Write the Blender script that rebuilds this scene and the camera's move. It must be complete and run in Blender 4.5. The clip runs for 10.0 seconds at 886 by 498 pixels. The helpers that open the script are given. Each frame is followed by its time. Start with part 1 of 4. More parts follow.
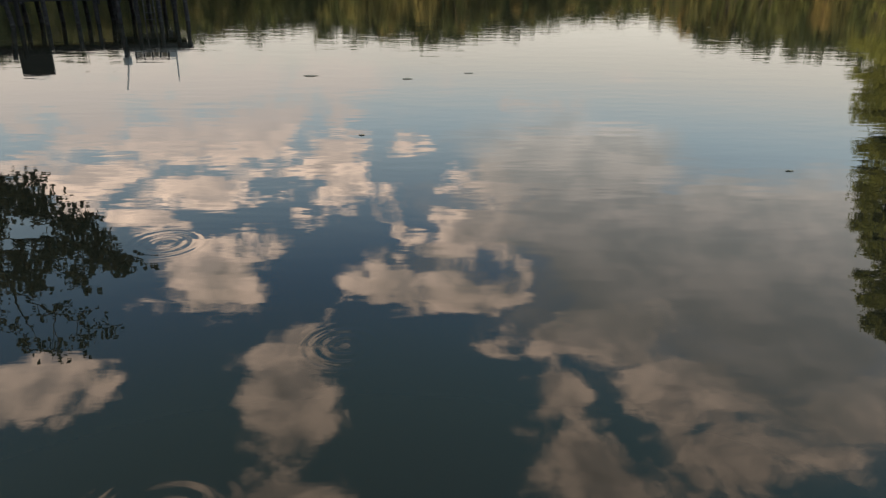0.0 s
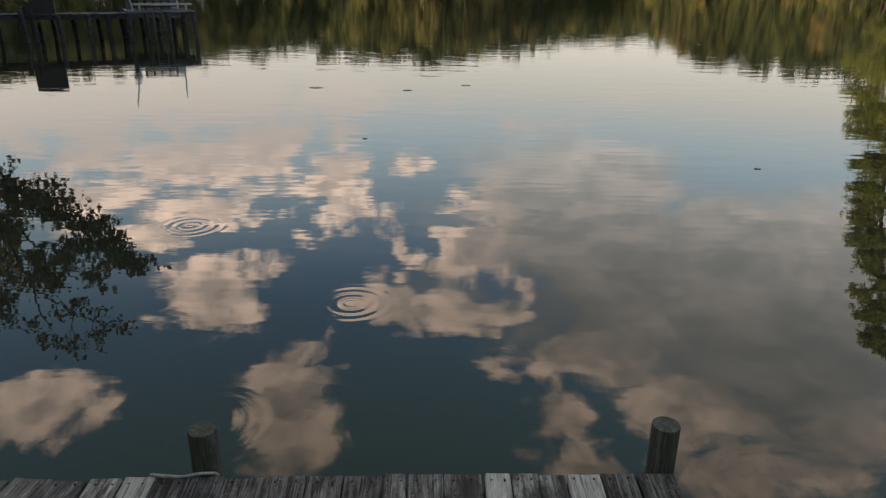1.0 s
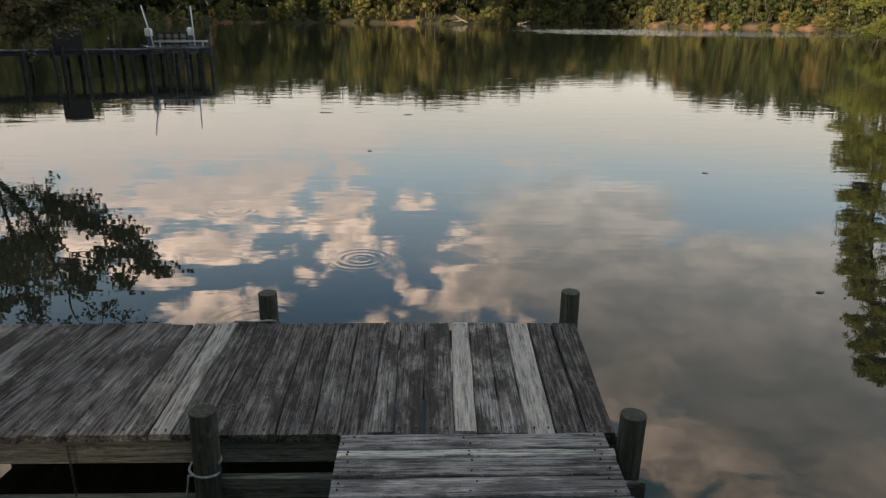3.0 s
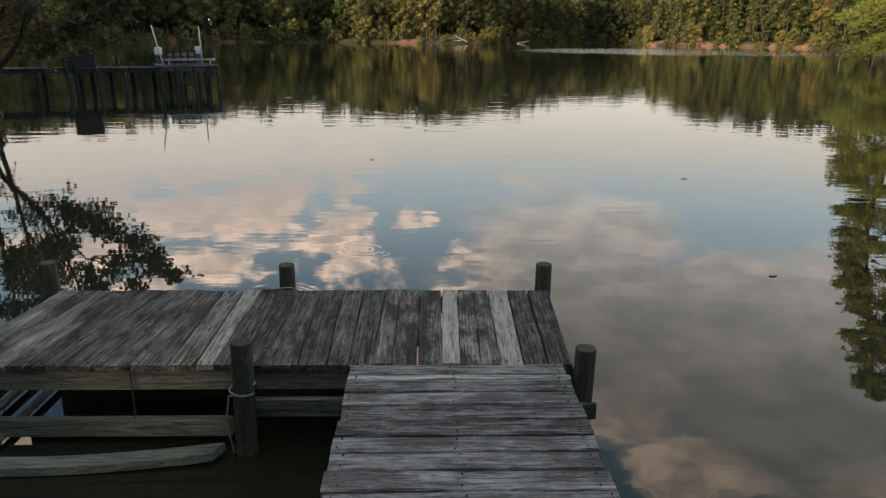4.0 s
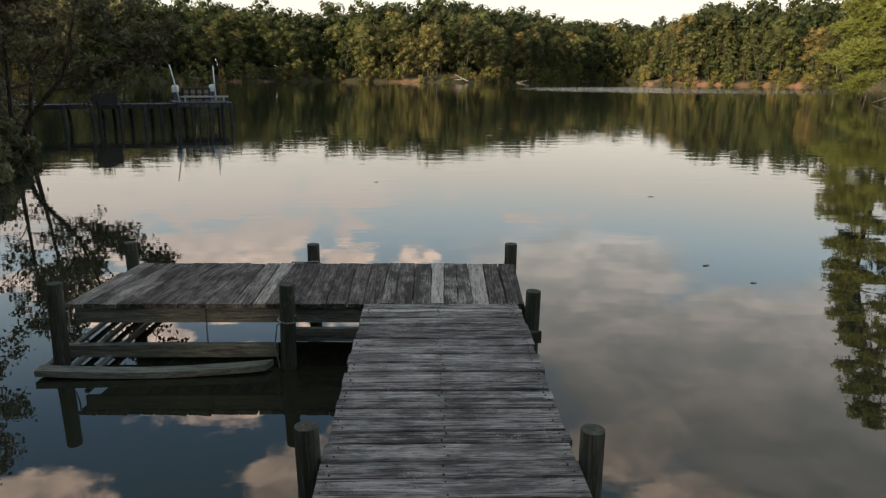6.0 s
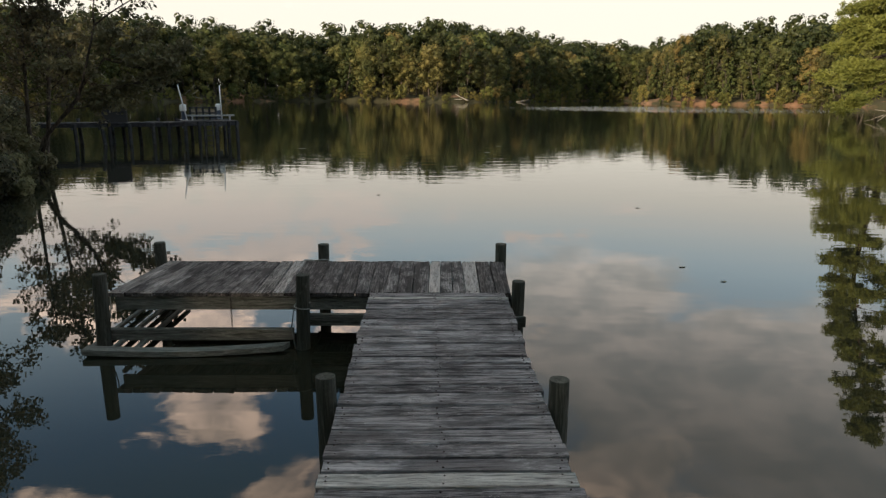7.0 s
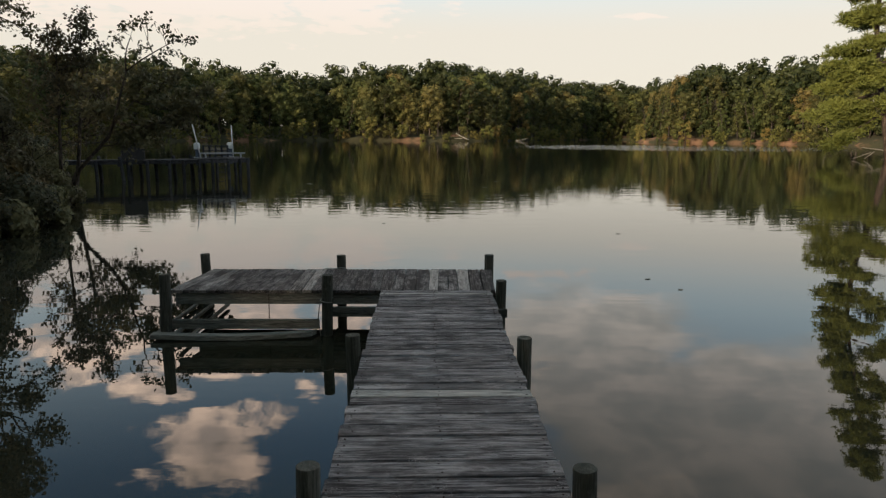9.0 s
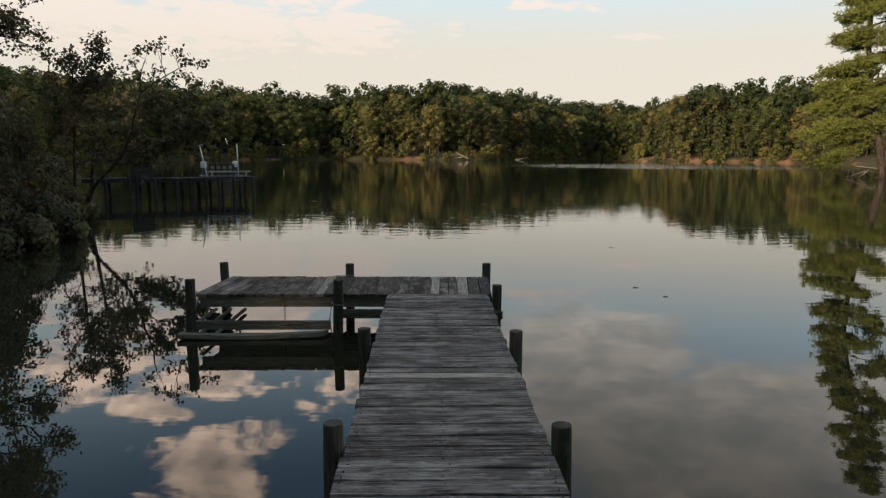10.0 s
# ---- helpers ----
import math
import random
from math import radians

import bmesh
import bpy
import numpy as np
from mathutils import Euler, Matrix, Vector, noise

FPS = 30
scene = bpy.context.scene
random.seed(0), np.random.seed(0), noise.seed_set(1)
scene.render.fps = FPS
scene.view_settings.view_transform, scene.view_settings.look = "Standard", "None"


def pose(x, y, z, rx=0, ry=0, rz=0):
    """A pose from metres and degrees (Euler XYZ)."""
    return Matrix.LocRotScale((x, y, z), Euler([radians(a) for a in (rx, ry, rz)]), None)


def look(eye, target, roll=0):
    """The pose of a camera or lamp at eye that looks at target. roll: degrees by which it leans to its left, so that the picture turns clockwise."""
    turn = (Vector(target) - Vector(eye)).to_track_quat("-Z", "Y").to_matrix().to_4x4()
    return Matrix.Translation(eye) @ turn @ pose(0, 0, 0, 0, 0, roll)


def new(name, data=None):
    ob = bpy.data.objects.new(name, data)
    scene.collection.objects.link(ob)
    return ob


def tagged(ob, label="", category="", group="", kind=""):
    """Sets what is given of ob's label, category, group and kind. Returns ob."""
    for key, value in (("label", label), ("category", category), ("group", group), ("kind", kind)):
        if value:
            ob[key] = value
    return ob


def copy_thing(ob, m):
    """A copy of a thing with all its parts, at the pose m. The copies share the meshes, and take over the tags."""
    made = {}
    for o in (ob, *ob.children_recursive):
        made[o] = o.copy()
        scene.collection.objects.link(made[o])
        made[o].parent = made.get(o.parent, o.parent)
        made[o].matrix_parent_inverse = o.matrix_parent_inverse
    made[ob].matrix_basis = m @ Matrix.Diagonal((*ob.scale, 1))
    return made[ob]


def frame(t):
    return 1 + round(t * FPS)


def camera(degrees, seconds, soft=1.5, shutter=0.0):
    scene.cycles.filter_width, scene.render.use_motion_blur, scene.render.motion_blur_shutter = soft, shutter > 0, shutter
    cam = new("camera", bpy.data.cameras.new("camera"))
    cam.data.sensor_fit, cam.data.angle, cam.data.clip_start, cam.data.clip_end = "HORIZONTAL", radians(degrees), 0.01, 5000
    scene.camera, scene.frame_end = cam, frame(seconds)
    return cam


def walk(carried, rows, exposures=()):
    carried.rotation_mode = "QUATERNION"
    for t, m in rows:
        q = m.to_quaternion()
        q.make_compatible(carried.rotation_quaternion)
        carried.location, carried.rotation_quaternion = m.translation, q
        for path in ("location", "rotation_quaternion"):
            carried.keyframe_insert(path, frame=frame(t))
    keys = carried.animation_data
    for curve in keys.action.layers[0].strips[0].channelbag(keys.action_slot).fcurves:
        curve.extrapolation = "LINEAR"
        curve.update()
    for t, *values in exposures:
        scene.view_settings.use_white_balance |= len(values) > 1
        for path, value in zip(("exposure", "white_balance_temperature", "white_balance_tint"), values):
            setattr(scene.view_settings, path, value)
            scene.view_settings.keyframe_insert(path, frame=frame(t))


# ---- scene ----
cam = camera(65.0, 10.0, soft=1.3)
PATH = [  # seconds, x, y, z, pitch, yaw, roll
    (0.0, -1.099, -1.485, 2.459, -23.16, -2.11, -0.74),
    (0.5, -1.082, -1.903, 2.432, -22.36, -2.05, -0.72),
    (1.0, -1.063, -2.324, 2.407, -21.58, -1.99, -0.70),
    (1.5, -1.043, -2.748, 2.384, -20.82, -1.93, -0.68),
    (2.0, -1.023, -3.173, 2.364, -20.06, -1.88, -0.66),
    (2.5, -1.002, -3.599, 2.346, -19.32, -1.83, -0.64),
    (3.0, -0.982, -4.023, 2.330, -18.57, -1.78, -0.62),
    (3.5, -0.961, -4.446, 2.315, -17.83, -1.73, -0.59),
    (4.0, -0.942, -4.867, 2.302, -17.09, -1.69, -0.57),
    (4.5, -0.923, -5.285, 2.291, -16.34, -1.65, -0.55),
    (5.0, -0.906, -5.699, 2.280, -15.59, -1.61, -0.53),
    (5.5, -0.890, -6.110, 2.271, -14.83, -1.57, -0.51),
    (6.0, -0.876, -6.516, 2.263, -14.07, -1.53, -0.49),
    (6.5, -0.865, -6.918, 2.255, -13.30, -1.50, -0.47),
    (7.0, -0.856, -7.316, 2.248, -12.53, -1.47, -0.45),
    (7.5, -0.850, -7.710, 2.242, -11.75, -1.44, -0.42),
    (8.0, -0.847, -8.100, 2.235, -10.97, -1.42, -0.40),
    (8.5, -0.848, -8.486, 2.229, -10.19, -1.39, -0.38),
    (9.0, -0.852, -8.868, 2.222, -9.41, -1.37, -0.36),
    (9.5, -0.861, -9.249, 2.215, -8.64, -1.35, -0.34),
    (10.0, -0.875, -9.627, 2.208, -7.87, -1.33, -0.32),
]


def seat(x, y, z, pitch, yaw, roll):
    """The camera's pose from its place, its tilt, its turn to the left and its lean."""
    p, w = radians(pitch), radians(yaw)
    way = Vector((-math.sin(w) * math.cos(p), math.cos(w) * math.cos(p), math.sin(p)))
    eye = Vector((x, y, z))
    return look(eye, eye + way * 10, -roll)


walk(cam, [(row[0], seat(*row[1:])) for row in PATH], exposures=[(0.0, 0.30), (5.0, 0.34), (7.0, 0.18), (10.0, -0.18)])

# ---- light ----
SUN_FROM = Vector((-0.66, -0.75, 0.0)).normalized()
SUN_HEIGHT = radians(13)


class Nodes:
    """Short hand for building a node tree."""

    def __init__(self, tree):
        self.tree = tree
        tree.nodes.clear()

    def add(self, kind):
        return self.tree.nodes.new(kind)

    def put(self, socket, value):
        if isinstance(value, bpy.types.NodeSocket):
            self.tree.links.new(value, socket)
        elif isinstance(value, (tuple, list)) and len(value) == 3 and socket.type == "RGBA":
            socket.default_value = (*value, 1)
        else:
            socket.default_value = value

    def math(self, op, a, b=0.0, clamp=False):
        n = self.add("ShaderNodeMath")
        n.operation, n.use_clamp = op, clamp
        self.put(n.inputs[0], a), self.put(n.inputs[1], b)
        return n.outputs[0]

    def vec(self, op, a, b=(0, 0, 0)):
        n = self.add("ShaderNodeVectorMath")
        n.operation = op
        self.put(n.inputs[0], a), self.put(n.inputs[1], b)
        return n.outputs["Value"] if op in ("LENGTH", "DISTANCE", "DOT_PRODUCT") else n.outputs[0]

    def mix(self, fac, a, b, blend="MIX"):
        n = self.add("ShaderNodeMix")
        n.data_type, n.blend_type = "RGBA", blend
        self.put(n.inputs[0], fac), self.put(n.inputs[6], a), self.put(n.inputs[7], b)
        return n.outputs[2]

    def remap(self, x, lo, hi, to_lo=0.0, to_hi=1.0, kind="SMOOTHSTEP"):
        n = self.add("ShaderNodeMapRange")
        n.interpolation_type = kind
        for i, value in enumerate((x, lo, hi, to_lo, to_hi)):
            self.put(n.inputs[i], value)
        return n.outputs[0]

    def noise(self, at, scale, detail=4.0, rough=0.55, stretch=None, distort=0.0):
        if stretch:
            m = self.add("ShaderNodeMapping")
            self.put(m.inputs[0], at)
            m.inputs["Scale"].default_value = stretch
            at = m.outputs[0]
        n = self.add("ShaderNodeTexNoise")
        self.put(n.inputs["Vector"], at)
        n.inputs["Scale"].default_value, n.inputs["Detail"].default_value = scale, detail
        n.inputs["Roughness"].default_value, n.inputs["Distortion"].default_value = rough, distort
        return n.outputs["Fac"]


def build_sky():
    world = bpy.data.worlds.new("evening_sky")
    scene.world = world
    world.use_nodes = True
    k = Nodes(world.node_tree)
    way = k.vec("NORMALIZE", k.add("ShaderNodeTexCoord").outputs["Generated"])
    part_xyz = k.add("ShaderNodeSeparateXYZ")
    k.put(part_xyz.inputs[0], way)
    up = k.math("MAXIMUM", part_xyz.outputs[2], 0.0)
    air = k.add("ShaderNodeTexSky")
    air.sky_type, air.sun_disc, air.sun_elevation = "NISHITA", False, SUN_HEIGHT
    air.sun_rotation = math.atan2(SUN_FROM.x, SUN_FROM.y)
    air.air_density, air.dust_density, air.ozone_density = 1.0, 1.6, 1.2
    tint = k.mix(k.remap(up, 0.42, 0.62), (SKY_GAIN * 0.92, SKY_GAIN * 1.03, SKY_GAIN * 1.06), (SKY_GAIN * 1.12, SKY_GAIN * 1.28, SKY_GAIN * 0.98))
    clear = k.mix(1.0, air.outputs[0], tint, "MULTIPLY")
    # haze, pale overhead and cream towards the horizon
    haze = k.mix(k.remap(up, 0.13, 0.24), HAZE, PALE_SKY)
    clear = k.mix(k.remap(up, 0.19, 0.44, 0.95, 0.0), clear, haze)
    # a flat layer of cloud overhead
    low = k.math("ADD", up, 0.15)
    flat = k.add("ShaderNodeCombineXYZ")
    k.put(flat.inputs[0], k.math("DIVIDE", part_xyz.outputs[0], low))
    k.put(flat.inputs[1], k.math("DIVIDE", part_xyz.outputs[1], low))
    q = flat.outputs[0]
    warp = k.add("ShaderNodeTexNoise")
    k.put(warp.inputs["Vector"], q)
    warp.inputs["Scale"].default_value, warp.inputs["Detail"].default_value = 3.2, 4.0
    bent = k.vec("ADD", q, k.vec("MULTIPLY", k.vec("SUBTRACT", warp.outputs["Color"], (0.5, 0.5, 0.5)), (0.20, 0.20, 0.0)))

    def puffs(scale):
        cells = k.add("ShaderNodeTexVoronoi")
        cells.feature = "SMOOTH_F1"
        k.put(cells.inputs["Vector"], bent)
        cells.inputs["Scale"].default_value, cells.inputs["Smoothness"].default_value = scale, 0.35
        return cells.outputs["Distance"]

    def patch(cx, cy, rx, ry, turn):
        m = k.add("ShaderNodeMapping")
        m.vector_type = "TEXTURE"
        k.put(m.inputs[0], bent)
        m.inputs["Location"].default_value = (cx, cy, 0)
        m.inputs["Rotation"].default_value = (0, 0, radians(turn))
        m.inputs["Scale"].default_value = (rx, ry, 1)
        return k.vec("LENGTH", m.outputs[0])

    # heaped clouds, rounded at two sizes
    split = k.add("ShaderNodeSeparateXYZ")
    k.put(split.inputs[0], q)
    heap = k.remap(split.outputs[1], 0.80, 0.40, -0.7, -0.32)
    for cx, cy, rx, ry, turn, weight in HEAPS + TOWERS:
        heap = k.math("MAXIMUM", heap, k.remap(patch(cx, cy, rx, ry, turn), 0.0, 2.0, weight, weight - 1.3, "LINEAR"))
    rough = k.math("MULTIPLY", k.math("SUBTRACT", k.noise(bent, 4.5, 7.0, 0.62), 0.5), 1.9)
    rough = k.math("SUBTRACT", rough, k.math("ADD", k.math("MULTIPLY", puffs(9.0), 0.42), k.math("MULTIPLY", puffs(22.0), 0.30)))
    bulk = k.math("ADD", k.math("ADD", heap, rough), 0.54)
    cover = k.remap(bulk, -0.10, 0.24)
    thick = k.remap(bulk, 0.42, 1.0)
    billow = k.remap(k.math("SUBTRACT", k.noise(bent, 9.0, 6.0, 0.6), k.math("MULTIPLY", puffs(11.0), 0.25)), 0.24, 0.56)
    lit = k.mix(billow, CLOUD_MID, CLOUD_LIT)
    cloud = k.mix(thick, lit, k.mix(billow, CLOUD_GREY, CLOUD_MID))
    cloud = k.mix(k.remap(up, 0.19, 0.33), CLOUD_LOW, cloud)
    dim = k.remap(up, 0.32, 0.66, 1.0, 0.60)
    cloud = k.mix(1.0, cloud, dim, "MULTIPLY")
    fade = k.remap(up, 0.08, 0.28, 0.25, 0.95)
    sky = k.mix(k.math("MULTIPLY", cover, fade), clear, cloud)
    # one broad grey sheet, soft at its edge
    sheet = k.math("MINIMUM", patch(*SHEETS[0]), patch(*SHEETS[1]))
    soft_edge = k.math("ADD", sheet, k.math("MULTIPLY", k.math("SUBTRACT", k.noise(bent, 3.5, 5.0, 0.55), 0.5), 1.15))
    shade = k.mix(k.remap(k.noise(bent, 5.0, 5.0, 0.6), 0.34, 0.70), SHEET_DARK, CLOUD_SHEET)
    shade = k.mix(1.0, shade, k.remap(up, 0.24, 0.46, 1.08, 0.76), "MULTIPLY")
    sky = k.mix(k.remap(soft_edge, 1.08, 0.55, 0.0, 0.93), sky, shade)
    out = k.add("ShaderNodeOutputWorld")
    ground = k.add("ShaderNodeBackground")
    k.put(ground.inputs[0], sky)
    ground.inputs[1].default_value = 1.0
    k.put(out.inputs[0], ground.outputs[0])


SKY_GAIN = 0.20
HAZE, PALE_SKY = (0.95, 0.87, 0.745), (0.79, 0.955, 1.02)
CLOUD_LIT, CLOUD_MID, CLOUD_GREY = (3.7, 2.75, 2.1), (1.75, 1.42, 1.2), (0.78, 0.70, 0.63)
CLOUD_LOW, CLOUD_SHEET = (1.17, 0.96, 0.83), (1.34, 1.19, 1.05)
SHEET_DARK = (0.82, 0.80, 0.74)
SHEETS = [(0.85, 1.58, 0.98, 0.64, -28), (0.52, 2.22, 0.46, 0.50, 0)]
HEAPS = [  # place and size on the cloud layer, turn, weight
    (-0.50, 1.60, 0.17, 0.20, 0, 0.42), (-0.27, 2.22, 0.14, 0.32, 0, 0.50), (-0.54, 2.50, 0.16, 0.34, 0, 0.52),
    (-0.93, 2.40, 0.34, 0.22, 0, 0.44), (-0.70, 2.02, 0.22, 0.15, 0, 0.42), (-1.00, 2.06, 0.28, 0.20, 0, 0.42),
    (-0.07, 1.84, 0.08, 0.22, 0, 0.38), (0.16, 1.76, 0.15, 0.18, 0, 0.48), (-0.09, 1.52, 0.13, 0.10, 0, 0.38),
    (0.10, 1.50, 0.17, 0.13, 0, 0.40), (-0.74, 1.80, 0.15, 0.08, -10, 0.36), (-1.45, 2.75, 0.60, 0.50, 0, 0.38), (-0.08, 2.42, 0.26, 0.16, 0, 0.14), (-0.75, 2.40, 0.75, 0.55, 0, 0.22), (0.22, 2.05, 0.14, 0.22, 0, 0.34),
]
TOWERS = [
    (-0.27, 1.16, 0.11, 0.22, 8, 0.46), (-0.23, 0.90, 0.12, 0.12, 0, 0.30), (-0.72, 1.13, 0.16, 0.10, 0, 0.42), (0.29, 1.10, 0.10, 0.10, 0, 0.40),
    (0.29, 0.95, 0.12, 0.10, 0, 0.40), (0.52, 1.14, 0.17, 0.12, 0, 0.40), (0.58, 0.93, 0.18, 0.10, 0, 0.34), (0.82, 1.04, 0.18, 0.13, 0, 0.36),
    (0.36, 1.32, 0.22, 0.12, 0, 0.40), (-0.36, 3.15, 0.28, 0.38, 0, 0.40), (0.90, 3.12, 0.16, 0.05, 0, 0.28), (0.45, 2.78, 0.24, 0.09, 0, 0.25), (-0.50, 0.70, 0.6, 0.2, 0, 0.3), (-0.9, 3.0, 0.9, 0.6, 0, 0.30),
]
build_sky()

sun = bpy.data.lights.new("sun", "SUN")
sun.energy, sun.angle, sun.color = 5.0, radians(1.5), (1.0, 0.80, 0.56)
sun_ob = new("sun", sun)
sun_ob.matrix_world = look((-60, -60, 60), Vector((-60, -60, 60)) - (SUN_FROM * math.cos(SUN_HEIGHT) + Vector((0, 0, math.sin(SUN_HEIGHT)))) * 10)

# ---- materials ----
def material(name):
    m = bpy.data.materials.new(name)
    m.use_nodes = True
    k = Nodes(m.node_tree)
    out, skin = k.add("ShaderNodeOutputMaterial"), k.add("ShaderNodeBsdfPrincipled")
    k.put(out.inputs[0], skin.outputs[0])
    return m, k, skin


def bump(k, skin, height, distance, strength=1.0):
    b = k.add("ShaderNodeBump")
    b.inputs["Strength"].default_value, b.inputs["Distance"].default_value = strength, distance
    k.put(b.inputs["Height"], height)
    k.put(skin.inputs["Normal"], b.outputs[0])


def place(k):
    return k.add("ShaderNodeTexCoord").outputs["Object"]


def own(k):
    return k.add("ShaderNodeObjectInfo").outputs["Random"]


def wood(name, dark, mid, light, grain=(60.0, 60.0, 2.0), spread=1.0, rough=0.9, soiled=0.0):
    """Weathered timber: long grain, blotches of lichen and damp, a tone of its own for each piece."""
    m, k, skin = material(name)
    at = place(k)
    chance = own(k)
    seed = k.add("ShaderNodeCombineXYZ")
    k.put(seed.inputs[0], k.math("MULTIPLY", chance, 37.0)), k.put(seed.inputs[1], k.math("MULTIPLY", chance, 91.0))
    at = k.vec("ADD", at, seed.outputs[0])
    fibre = k.remap(k.noise(at, 1.0, 6.0, 0.75, grain), 0.36, 0.64, 0.0, 1.0, "LINEAR")
    blot = k.noise(at, 1.0, 6.0, 0.70, tuple(g * 0.12 + (3.2 if soiled else 0.9) for g in grain))
    streak = k.noise(at, 1.0, 3.0, 0.6, tuple(g * 2.6 for g in grain))
    fine = k.noise(at, 42.0, 3.0, 0.6)
    tone = k.math("ADD", k.math("MULTIPLY", fibre, 0.42), k.math("MULTIPLY", k.remap(blot, 0.30, 0.70, 0.0, 1.0, "LINEAR"), 0.46 if soiled else 0.32))
    tone = k.math("ADD", tone, k.math("MULTIPLY", k.remap(streak, 0.30, 0.70, -0.5, 0.5, "LINEAR"), 0.34 if soiled else 0.50))
    tone = k.math("ADD", tone, 0.08 if soiled else 0.15)
    tone = k.math("ADD", tone, k.math("MULTIPLY", k.math("SUBTRACT", chance, 0.5), 0.44 * spread))
    base = k.mix(k.remap(tone, 0.22, 0.56), dark, mid)
    base = k.mix(k.remap(tone, 0.56, 0.88), base, light)
    lichen = k.remap(k.math("ADD", k.noise(at, 1.0, 5.0, 0.7, tuple(g * 0.16 + 4.0 for g in grain)), k.math("MULTIPLY", fine, 0.34)), 0.70, 0.86)
    base = k.mix(k.math("MULTIPLY", lichen, 0.16 if soiled else 0.4), base, tuple(min(1, c * 1.15 + 0.01) for c in light))
    crack = k.remap(k.noise(at, 1.0, 3.0, 0.7, tuple(g * 1.3 for g in grain)), 0.575, 0.63)
    base = k.mix(k.math("MULTIPLY", crack, 0.85 if soiled else 0.4), base, tuple(c * 0.35 for c in dark))
    if soiled:
        ring = k.noise(at, 1.0, 2.0, 0.55, tuple(g * 0.95 if g > 10 else g * 0.55 for g in grain))
        line = k.remap(k.math("ABSOLUTE", k.math("SUBTRACT", ring, 0.5)), 0.006, 0.030, 1.0, 0.0)
        base = k.mix(k.math("MULTIPLY", line, 0.5), base, tuple(c * 0.4 for c in dark))
        crack = k.math("MAXIMUM", crack, line)
        fleck = k.math("MULTIPLY", k.remap(k.noise(at, 130.0, 3.0, 0.6), 0.56, 0.66), k.remap(k.noise(at, 7.0, 4.0, 0.6), 0.50, 0.62))
        base = k.mix(k.math("MULTIPLY", fleck, 0.6), base, tuple(min(1, c * 1.3) for c in light))
        cells = k.add("ShaderNodeTexVoronoi")
        stretch = k.add("ShaderNodeMapping")
        k.put(stretch.inputs[0], at)
        stretch.inputs["Scale"].default_value = tuple(g * 0.07 + 0.9 for g in grain)
        k.put(cells.inputs["Vector"], stretch.outputs[0])
        cells.inputs["Scale"].default_value = 1.0
        knot = k.remap(k.math("ADD", cells.outputs["Distance"], k.math("MULTIPLY", streak, 0.04)), 0.105, 0.06)
        base = k.mix(k.math("MULTIPLY", knot, 0.75), base, tuple(c * 0.7 for c in dark))
        spot = k.add("ShaderNodeNewGeometry").outputs["Position"]
        smear = k.math("ADD", k.noise(spot, 1.7, 9.0, 0.74, tuple(1.0 if g < 10 else 2.6 for g in grain)), k.math("MULTIPLY", k.math("SUBTRACT", chance, 0.5), 0.16))
        base = k.mix(k.remap(k.math("ADD", smear, k.math("MULTIPLY", k.math("SUBTRACT", streak, 0.5), 0.24)), 0.49, 0.60, 0.0, soiled), base, tuple(c * 0.9 for c in dark))
    k.put(skin.inputs["Base Color"], base)
    skin.inputs["Roughness"].default_value = rough
    skin.inputs["Specular IOR Level"].default_value = 0.25
    relief = k.math("SUBTRACT", k.math("ADD", fibre, k.math("MULTIPLY", fine, 0.3)), k.math("MULTIPLY", crack, 0.8))
    bump(k, skin, relief, 0.004, 0.8)
    return m


def plain(name, colour, rough=0.6, metal=0.0, vary=0.25, scale=12.0, relief=0.0):
    m, k, skin = material(name)
    n = k.noise(place(k), scale, 5.0, 0.6)
    k.put(skin.inputs["Base Color"], k.mix(k.remap(n, 0.3, 0.7), tuple(c * (1 - vary) for c in colour), tuple(min(1, c * (1 + vary)) for c in colour)))
    skin.inputs["Roughness"].default_value, skin.inputs["Metallic"].default_value = rough, metal
    if relief:
        bump(k, skin, n, relief)
    return m


